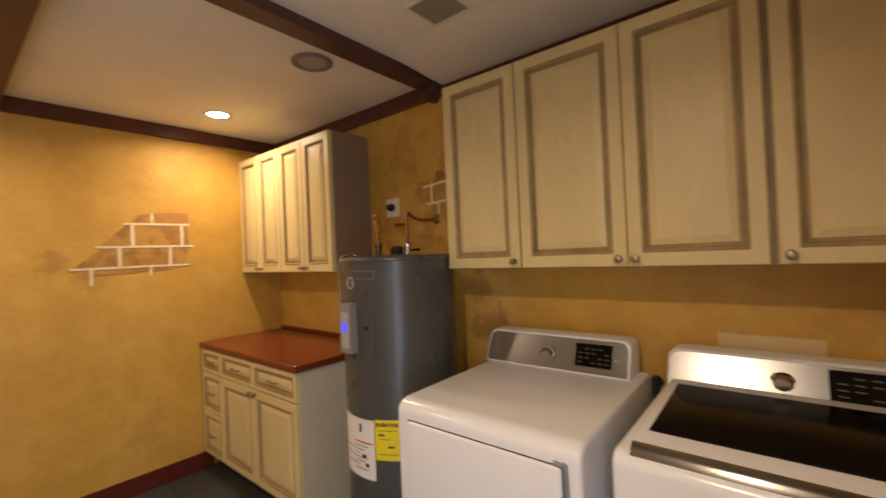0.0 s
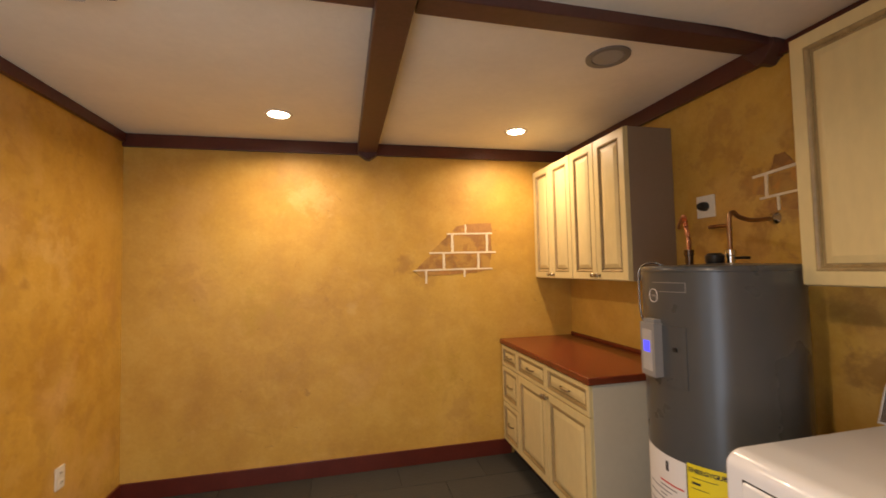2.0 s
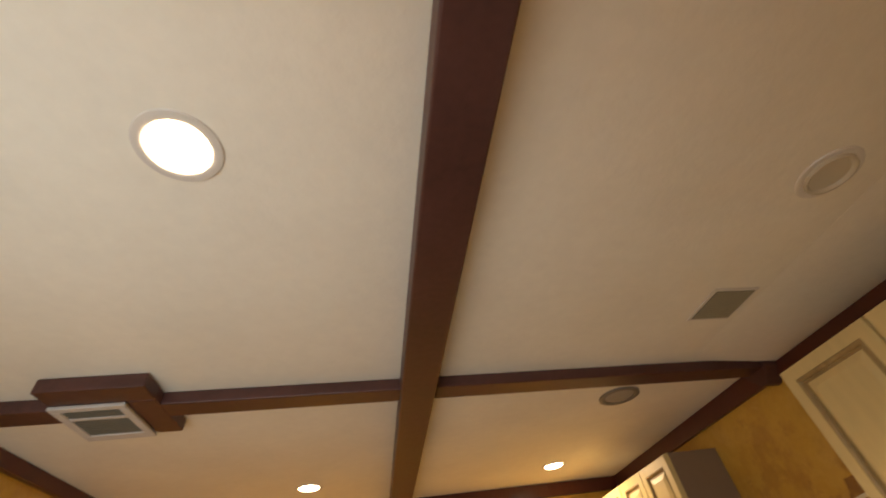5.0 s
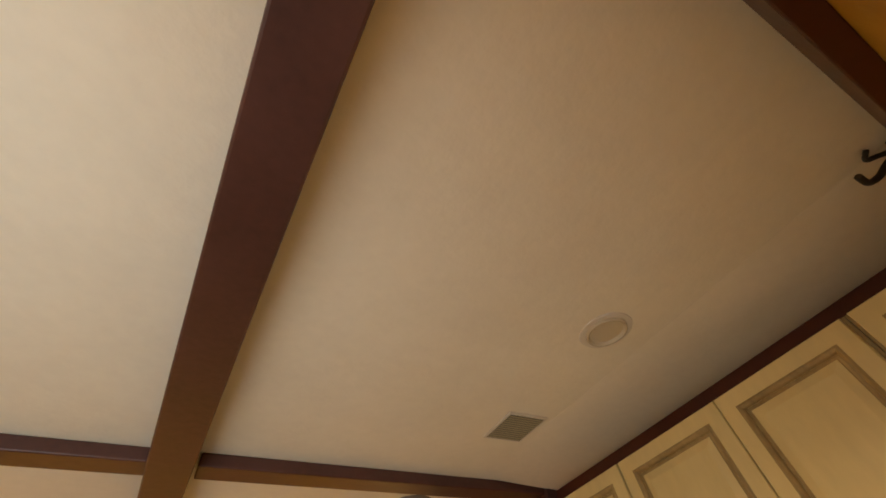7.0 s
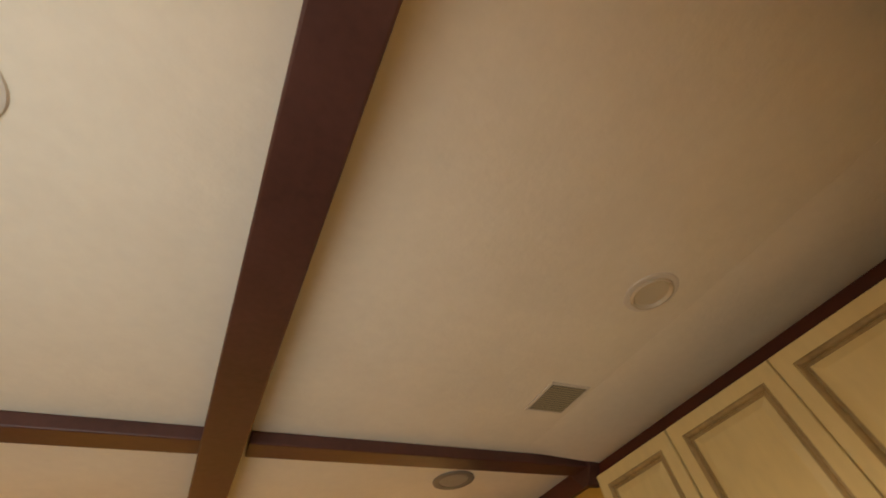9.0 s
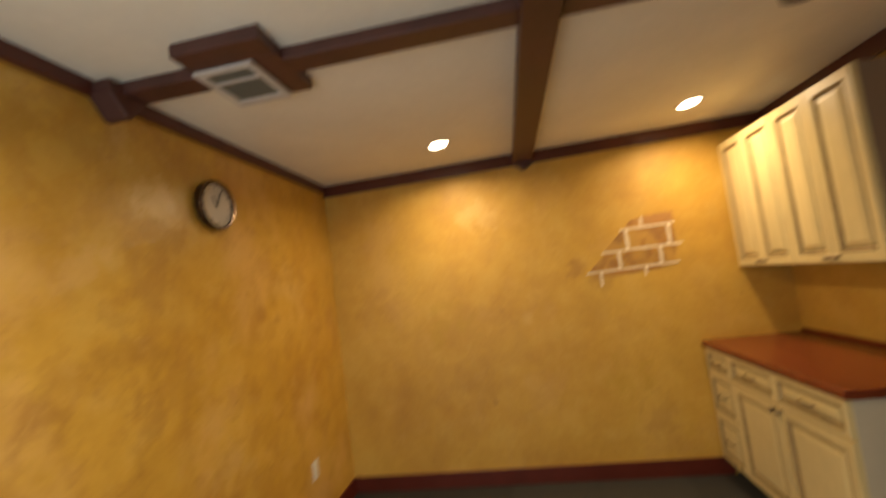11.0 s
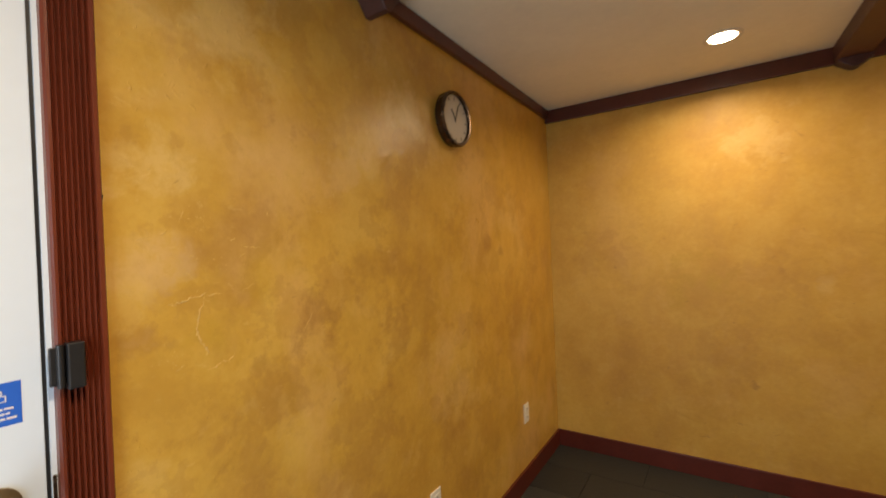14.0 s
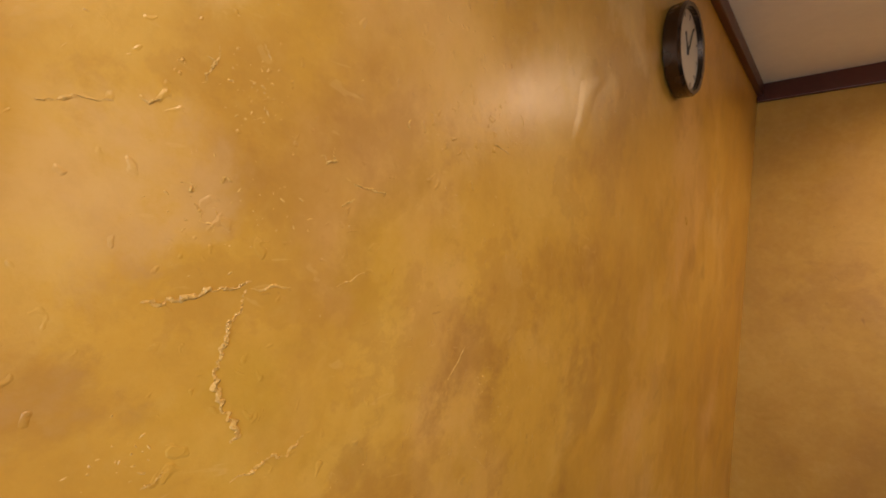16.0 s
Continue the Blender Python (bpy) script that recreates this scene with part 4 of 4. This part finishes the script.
part("flange", bm_lathe([(0.028, -0.001), (0.026, -0.006), (0.016, -0.014), (0.0105, -0.026)], (XE, 2.498, 1.678), "x", 24), M_CHROME, esc, smooth=True)


# ---- laundry machines ----
def shell(x0, x1, y0, y1, z1, front_r=0.055):
    """A machine's cabinet with a rolled front top edge."""
    pts = [(x0 + 0.004, 0.035), (x0, 0.05)]
    n = 7
    for i in range(n + 1):
        a = math.pi - (math.pi / 2) * i / n
        pts.append((x0 + front_r + front_r * math.cos(a), z1 - front_r * 0.8 + front_r * 0.8 * math.sin(a)))
    pts += [(x1 - 0.01, z1 + 0.004), (x1, z1 - 0.01), (x1, 0.035)]
    bm = bm_prism(pts, "y", y0, y1)
    caps = [e for e in bm.edges if abs(e.verts[0].co.y - e.verts[1].co.y) < 1e-5]
    bmesh.ops.bevel(bm, geom=caps, offset=0.016, segments=4, affect="EDGES", profile=0.5)
    return bm


def console(parent, xf, xt, xb, y0, y1, z0, z1, display, dial, name="console"):
    """The raised back panel: white surround, silver face, dial and display."""
    r = 0.035
    prof = []
    for cy, s in ((y1 - r, 1), (y0 + r, -1)):
        rng = range(7) if s == 1 else range(6, -1, -1)
        for i in rng:
            a = math.pi / 2 * i / 6
            prof.append((cy + s * r * math.cos(a), z1 - r + r * math.sin(a)))
    outline = [(y1, z0)] + prof + [(y0, z0)]

    def slab(grow, out, back, m, nm, smooth=True):
        bm = bmesh.new()
        cyc, czc = (y0 + y1) / 2, (z0 + z1) / 2

        def xz(z, o):
            return xf + (xt - xf) * (z - z0) / (z1 - z0) - o

        def g(y, z):
            return (cyc + (y - cyc) * (1 - grow * 2 / (y1 - y0)), czc + (z - czc) * (1 - grow * 2 / (z1 - z0)))

        f = [bm.verts.new((xz(g(y, z)[1], out), *g(y, z))) for y, z in outline]
        k = [bm.verts.new((back if back else xz(g(y, z)[1], out - 0.004), *g(y, z))) for y, z in outline]
        bm.faces.new(f), bm.faces.new(k[::-1])
        for i in range(len(f)):
            j = (i + 1) % len(f)
            bm.faces.new((f[i], k[i], k[j], f[j]))
        bmesh.ops.recalc_face_normals(bm, faces=bm.faces)
        if back:
            es = [e for e in bm.edges if e.verts[0] in f and e.verts[1] in f]
            bmesh.ops.bevel(bm, geom=es, offset=0.006, segments=3, affect="EDGES", profile=0.5)
        return part(nm, bm, m, parent, smooth=smooth)

    slab(0.0, 0.0, xb, M_WHITE, name)
    face = slab(0.009, 0.0028, None, M_SILVER, "control_face", False)
    lean = math.atan2(xt - xf, z1 - z0)

    def onface(y, z, o):
        return Vector((xf + (xt - xf) * (z - z0) / (z1 - z0) - 0.0028 - o, y, z))

    def plate(ya, yb, za, zb, thick, m, nm, par, label=""):
        bm = bmesh.new()
        a = [bm.verts.new(onface(y, z, thick)) for y, z in ((ya, za), (yb, za), (yb, zb), (ya, zb))]
        b = [bm.verts.new(onface(y, z, -0.001)) for y, z in ((ya, za), (yb, za), (yb, zb), (ya, zb))]
        bm.faces.new(a), bm.faces.new(b[::-1])
        for i in range(4):
            bm.faces.new((a[i], b[i], b[(i + 1) % 4], a[(i + 1) % 4]))
        bmesh.ops.recalc_face_normals(bm, faces=bm.faces)
        return part(nm, bm, m, par, label)

    ya, yb, za, zb = display
    ds = plate(ya, yb, za, zb, 0.0012, M_SMOKE, "display", parent, "black touch display")
    rows = 4
    for i in range(rows):
        z = za + (zb - za) * (0.16 + 0.2 * i)
        for k in range(5):
            y = ya + (yb - ya) * (0.08 + 0.18 * k)
            if (i * 5 + k) % 4 != 3:
                plate(y, y + (yb - ya) * 0.11, z, z + 0.0035, 0.0018, M_LEGEND, "legend_bar", ds)
    dy, dz = dial
    kb = bm_lathe([(0.031, 0.0), (0.031, 0.004), (0.026, 0.006), (0.025, 0.022), (0.021, 0.027), (0.006, 0.028)], (0, 0, 0), "x", 32)
    c0 = onface(dy, dz, 0)
    rot = Matrix.Rotation(-lean, 3, "Y")
    for v in kb.verts:
        q = rot @ Vector((-v.co.x, v.co.y, v.co.z))
        v.co = c0 + q
    bmesh.ops.recalc_face_normals(kb, faces=kb.faces)
    part("dial", kb, M_CHROME, parent, "chrome selector dial", True)
    for i in range(2):
        bt = bm_lathe([(0.008, 0.0), (0.008, 0.003), (0.004, 0.004)], (0, 0, 0), "x", 16)
        c1 = onface(ya - 0.018, zb - 0.018 - 0.035 * i, 0)
        for v in bt.verts:
            v.co = c1 + rot @ Vector((-v.co.x, v.co.y, v.co.z))
        part("button", bt, M_CHROME, parent, smooth=True)
    return face


def feet(parent, x0, x1, y0, y1):
    for x in (x0 + 0.05, x1 - 0.05):
        for y in (y0 + 0.05, y1 - 0.05):
            part("foot", bm_lathe([(0.022, 0.0), (0.022, 0.012), (0.010, 0.014), (0.010, 0.045)], (x, y, 0), "z", 14), M_BLACK, parent)


DX0, DX1, DYA, DYB, DT = 1.940, 2.700, 1.372, 2.052, 0.962
dr = thing("dryer", (2.3, 1.73, 0), "white front-loading clothes dryer with a silver control panel", "dryer")
part("body", shell(DX0, DX1, DYA, DYB, DT), M_WHITE, dr, smooth=True)
console(dr, 2.548, 2.603, DX1 - 0.005, DYA + 0.045, DYB + 0.012, DT + 0.001, 1.106, (1.486, 1.634, 0.996, 1.082), (1.756, 1.034))
ddoor = part("door", bm_box(DX0 - 0.010, DX0 + 0.004, DYA + 0.052, DYB - 0.060, 0.16, 0.897, bev=0.008, seg=3), M_WHITE, dr, "flat white loading door", True)
part("door_gap", bm_box(DX0 - 0.0015, DX0 + 0.003, DYA + 0.0485, DYB - 0.0565, 0.1565, 0.9005, bev=0.001, seg=1), M_BLACK, dr)
part("door_grip", bm_tube([(DX0 - 0.001, DYA + 0.075, 0.905), (DX0 - 0.002, DYA + 0.052, 0.900), (DX0 - 0.002, DYA + 0.041, 0.882), (DX0 - 0.002, DYA + 0.040, 0.60), (DX0 - 0.002, DYA + 0.040, 0.20)], 0.0075, 10), M_GRIP, ddoor, "grey curved grip strip down the door's edge", True)
feet(dr, DX0, DX1, DYA, DYB)

WX0, WX1, WYA, WYB, WT = 1.965, 2.705, 0.612, 1.305, 0.965
ws = thing("washing_machine", (2.3, 1.0, 0), "white top-loading washing machine with a dark glass lid", "washing machine")
part("body", shell(WX0, WX1, WYA, WYB, WT, 0.045), M_WHITE, ws, smooth=True)
console(ws, 2.555, 2.615, WX1 - 0.005, WYA + 0.008, WYB - 0.012, WT + 0.001, 1.096, (0.652, 0.858, 0.994, 1.078), (0.966, 1.034))


def tilt_slab(xa, xb, y0, y1, za, zb, th, bev, n=4):
    bm = bm_prism([(xa, za), (xb, zb), (xb, zb - th), (xa, za - th)], "y", y0, y1, bev=bev, seg=n)
    return bm


lid = part("lid", tilt_slab(2.012, 2.555, WYA + 0.040, WYB - 0.030, 0.980, 1.002, 0.030, 0.010), M_WHITE, ws, "white lid frame", True)
part("lid_glass", tilt_slab(2.095, 2.490, WYA + 0.075, WYB - 0.062, 0.9875, 1.0035, 0.008, 0.002, 2), M_SMOKE, lid, "smoked black glass", True)
part("lid_handle", bm_prism([(2.014, 0.984), (1.994, 0.974), (1.980, 0.954), (1.986, 0.948), (2.002, 0.964), (2.020, 0.978)], "y", WYA + 0.048, WYB - 0.040, bev=0.0025), M_HANDLE, lid, "dark chrome handle band along the lid's edge", True)
feet(ws, WX0, WX1, WYA, WYB)


# hoses behind the machines
dh = thing("drain_hose", (2.70, 1.36, 0.0), "black corrugated drain hose between the machines", "hose")
part("hose", bm_tube([(2.690, 1.362, 0.02), (2.695, 1.362, 0.50), (2.700, 1.362, 0.82), (2.705, 1.365, 0.915), (2.722, 1.362, 0.94), (2.733, 1.350, 0.92)], lambda f: 0.0135 + 0.0012 * math.sin(f * 500), 10, smooth=22), M_BLACK, dh, smooth=True)



# ---- wall fittings ----
def outlet_plate(c, axis, sgn, label, w=0.072, h=0.116, duplex=True):
    """A duplex plate. c: centre on the wall; axis: wall normal."""
    t = thing("wall_outlet", c, label, "outlet", "wall outlets")
    def bx(u0, u1, z0, z1, o0, o1, bev):
        a, b = sorted((sgn * o0, sgn * o1))
        if axis == "x":
            return bm_box(c[0] + a, c[0] + b, c[1] + u0, c[1] + u1, c[2] + z0, c[2] + z1, bev=bev)
        return bm_box(c[0] + u0, c[0] + u1, c[1] + a, c[1] + b, c[2] + z0, c[2] + z1, bev=bev)
    part("cover_plate", bx(-w / 2, w / 2, -h / 2, h / 2, 0.0, 0.006, 0.002), M_PLATE, t)
    if duplex:
        for z in (-0.025, 0.025):
            s = part("socket", bx(-0.017, 0.017, z - 0.014, z + 0.014, 0.006, 0.009, 0.001), M_PLATE, t)
            part("slot", bx(-0.008, -0.005, z - 0.005, z + 0.006, 0.0088, 0.0094, 0), M_BLACK, s)
            part("slot", bx(0.005, 0.008, z - 0.005, z + 0.006, 0.0088, 0.0094, 0), M_BLACK, s)
    return t


outlet_plate((XW, 3.665, 0.440), "x", 1, "ivory duplex outlet low on the ochre wall")
outlet_plate((XW, 2.665, 0.412), "x", 1, "ivory duplex outlet low on the ochre wall")
po = outlet_plate((XE, 2.855, 1.782), "x", -1, "ivory power outlet with a dark plug above the water heater", 0.112, 0.116, False)
part("plug", bm_lathe([(0.024, 0.0065), (0.024, 0.018), (0.021, 0.036), (0.014, 0.050), (0.004, 0.051)], (0, 0, 0), "x", 20), M_BLACK, po, "dark round plug", True)
pl = po.children[-1]
pl.matrix_parent_inverse = Matrix.Identity(4)
pl.location, pl.scale = (0, 0, 0), (-1, 1, 1)
hk = thing("washer_box", (XE, 0.96, 1.15), "pale plastic washer connection plate on the wall", "wall plate")
part("cover_plate", bm_box(XE - 0.008, XE - 0.0005, 0.850, 1.150, 1.060, 1.142, bev=0.002), M_PATCH, hk)

nl = thing("bent_nail", (XW + 0.02, 1.5550, 1.612), "small bent dark nail beside the door casing", "nail")
part("shank", bm_tube([(XW - 0.002, 1.5615, 1.606), (XW + 0.012, 1.5620, 1.608), (XW + 0.017, 1.5645, 1.616), (XW + 0.018, 1.5650, 1.624)], 0.0016, 6), M_BLACK, nl)

# clock
ck = thing("wall_clock", (XW, 2.902, 2.081), "round wall clock with a dark rim and pale face", "clock")
part("rim", bm_lathe([(0.118, 0.001), (0.126, 0.006), (0.128, 0.040), (0.122, 0.048), (0.112, 0.046), (0.110, 0.030), (0.004, 0.030)], (XW, 2.902, 2.081), "x", 48), M_BRONZE, ck, "dark bronze rim", True)
part("dial_face", bm_lathe([(0.1095, 0.0302), (0.1095, 0.0325), (0.002, 0.0326)], (XW, 2.902, 2.081), "x", 48), M_DIAL, ck, "pale clock face")


def pointer_bar(angle, length, width, x, nm):
    bm = bm_box(0, 0.0015, -width / 2, width / 2, -0.012, length)
    rot = Matrix.Rotation(radians(angle), 3, "X")
    for v in bm.verts:
        v.co = rot @ v.co + Vector((x, 2.902, 2.081))
    part(nm, bm, M_INK, ck)


pointer_bar(35, 0.052, 0.008, XW + 0.0332, "hour_pointer")
pointer_bar(-22, 0.078, 0.006, XW + 0.0352, "minute_pointer")
for i in range(12):
    bm = bm_box(0, 0.0008, -0.0025, 0.0025, 0.088, 0.102)
    rot = Matrix.Rotation(radians(30 * i), 3, "X")
    for v in bm.verts:
        v.co = rot @ v.co + Vector((XW + 0.0327, 2.902, 2.081))
    part("hour_mark", bm, M_INK, ck)


# ---- ceiling fittings ----
def downlight(x, y, lit, label):
    t = thing("recessed_light", (x, y, CEIL), label, "ceiling light", "recessed ceiling lights")
    part("trim_ring", bm_lathe([(0.084, -0.0005), (0.082, -0.004), (0.072, -0.006), (0.063, -0.004), (0.061, -0.0015)], (x, y, CEIL), "z", 40), M_RING, t, smooth=True)
    if lit:
        part("lens", bm_lathe([(0.0605, -0.002), (0.057, -0.006), (0.03, -0.0085), (0.002, -0.009)], (x, y, CEIL), "z", 40), M_LENS, t, "glowing warm lens", True)
    else:
        part("lens", bm_lathe([(0.0605, -0.002), (0.056, -0.0035), (0.054, -0.003), (0.02, -0.0022), (0.002, -0.002)], (x, y, CEIL), "z", 40), M_OFF, t, "unlit grey lens", True)
        part("reflector", bm_lathe([(0.066, -0.0046), (0.064, -0.0120), (0.060, -0.0135), (0.056, -0.0110), (0.052, -0.0040)], (x, y, CEIL), "z", 40), M_DISH, t, "glossy cream reflector rim", True)
    return t


for x, y in LIT:
    downlight(x, y, True, "lit warm recessed ceiling light")
for x, y in OFF:
    downlight(x, y, False, "unlit round recessed ceiling light")
spx, spy = SPEAKER
sp = thing("ceiling_speaker", (spx, spy, CEIL), "round grey-rimmed ceiling speaker with a mesh cover", "speaker")
part("rim", bm_lathe([(0.100, -0.0005), (0.099, -0.008), (0.090, -0.012), (0.072, -0.008), (0.070, -0.002)], (spx, spy, CEIL), "z", 48), M_SPKRIM, sp, smooth=True)
part("mesh_cover", bm_lathe([(0.0695, -0.002), (0.066, -0.007), (0.03, -0.010), (0.002, -0.0105)], (spx, spy, CEIL), "z", 40), M_SPKMESH, sp, smooth=True)

# ceiling register
rg = thing("ceiling_register", (2.178, 1.968, CEIL), "square beige louvred ceiling register", "air vent")
part("frame", bm_box(2.088, 2.268, 1.872, 2.064, CEIL - 0.006, CEIL - 0.0005, bev=0.002), M_RING, rg)
part("throat", bm_box(2.100, 2.256, 1.884, 2.052, CEIL - 0.0072, CEIL - 0.0062), M_VENTDARK, rg)
for i in range(12):
    y = 1.889 + i * 0.0138
    part("slat", bm_prism([(y, CEIL - 0.0075), (y + 0.0062, CEIL - 0.0095), (y + 0.0070, CEIL - 0.0085), (y + 0.001, CEIL - 0.0070)], "x", 2.101, 2.255), M_REGISTER, rg)

# exhaust fan under the cross beam
FX0, FX1, FY0, FY1, FZ = -0.172, 0.064, 2.322, 2.606, 2.398
fb = bm_box(-0.168, 0.160, 2.218, 2.320, 2.409, CEIL - 0.002, bev=0.004)
bm_box(0.068, 0.158, 2.3215, 2.600, 2.409, CEIL - 0.002, bev=0.004, bm=fb)
structure("fan_surround", fb, M_BEAM, "dark stained boxed surround of the ceiling fan", "trim")
ef = thing("exhaust_fan", (0.0, 2.46, CEIL), "white framed exhaust fan grille on the ceiling", "exhaust fan")
fr = bm_box(FX0, FX1, FY0, FY0 + 0.028, FZ, 2.411, bev=0.003)
bm_box(FX0, FX1, FY1 - 0.045, FY1, FZ, 2.411, bev=0.003, bm=fr)
bm_box(FX0, FX0 + 0.028, FY0 + 0.028, FY1 - 0.045, FZ, 2.411, bev=0.003, bm=fr)
bm_box(FX1 - 0.028, FX1, FY0 + 0.028, FY1 - 0.045, FZ, 2.411, bev=0.003, bm=fr)
part("frame", fr, M_VENT, ef)
part("housing", bm_box(FX0 + 0.004, FX1 - 0.004, FY0 + 0.004, FY1 - 0.004, 2.4115, CEIL - 0.002), M_BEAM, ef)
part("crossbar", bm_box(FX0 + 0.028, FX1 - 0.028, FY0 + 0.088, FY0 + 0.100, FZ + 0.001, 2.4065), M_VENT, ef)
for i in range(14):
    y = FY0 + 0.031 + i * 0.0150
    if not FY0 + 0.080 < y < FY0 + 0.101:
        part("slat", bm_box(FX0 + 0.0285, FX1 - 0.0285, y, y + 0.007, FZ + 0.004, 2.4085), M_VENTDARK, ef)

# dark iron hook by the corner
ih = thing("iron_hook", (2.307, 0.62, CEIL), "black wrought iron hook on the ceiling trim", "hook")
part("hook_plate", bm_box(2.277, 2.315, 0.607, 0.622, 2.395, 2.450, bev=0.003), M_BLACK, ih)
part("hook_prong", bm_tube([(2.307, 0.618, 2.437), (2.284, 0.652, 2.440), (2.262, 0.668, 2.436), (2.260, 0.652, 2.452)], 0.006, 8), M_BLACK, ih, smooth=True)
part("hook_arm", bm_tube([(2.307, 0.618, 2.43), (2.309, 0.650, 2.425), (2.307, 0.680, 2.412), (2.287, 0.702, 2.405), (2.254, 0.704, 2.412)], 0.008, 10), M_BLACK, ih, smooth=True)

# ---- floor tiles ----
TL, TW, GAP = 0.610, 0.305, 0.004


def tile_mesh(w, d):
    bm = bm_box(0, w, 0, d, -0.006, 0.0, bev=0.0012, seg=1)
    me = bpy.data.meshes.new("floor_tile")
    bm.to_mesh(me)
    bm.free()
    me.materials.append(M_TILE)
    return me


cache = {}
row = 0
y = YN
while y > YS + 0.01:
    y0 = max(y - TW, YS)
    x = XW - (row % 2) * TL / 2
    while x < XE - 0.01:
        a, b = max(x, XW), min(x + TL, XE)
        if b - a > 0.02 and y - y0 > 0.02:
            key = (round(b - a - GAP, 4), round(y - y0 - GAP, 4))
            if key not in cache:
                cache[key] = tile_mesh(*key)
            ob = new("floor_tile", cache[key])
            ob.location = (a + GAP / 2, y0 + GAP / 2, 0.0)
            ob.parent = floor
        x += TL
    y -= TW
    row += 1
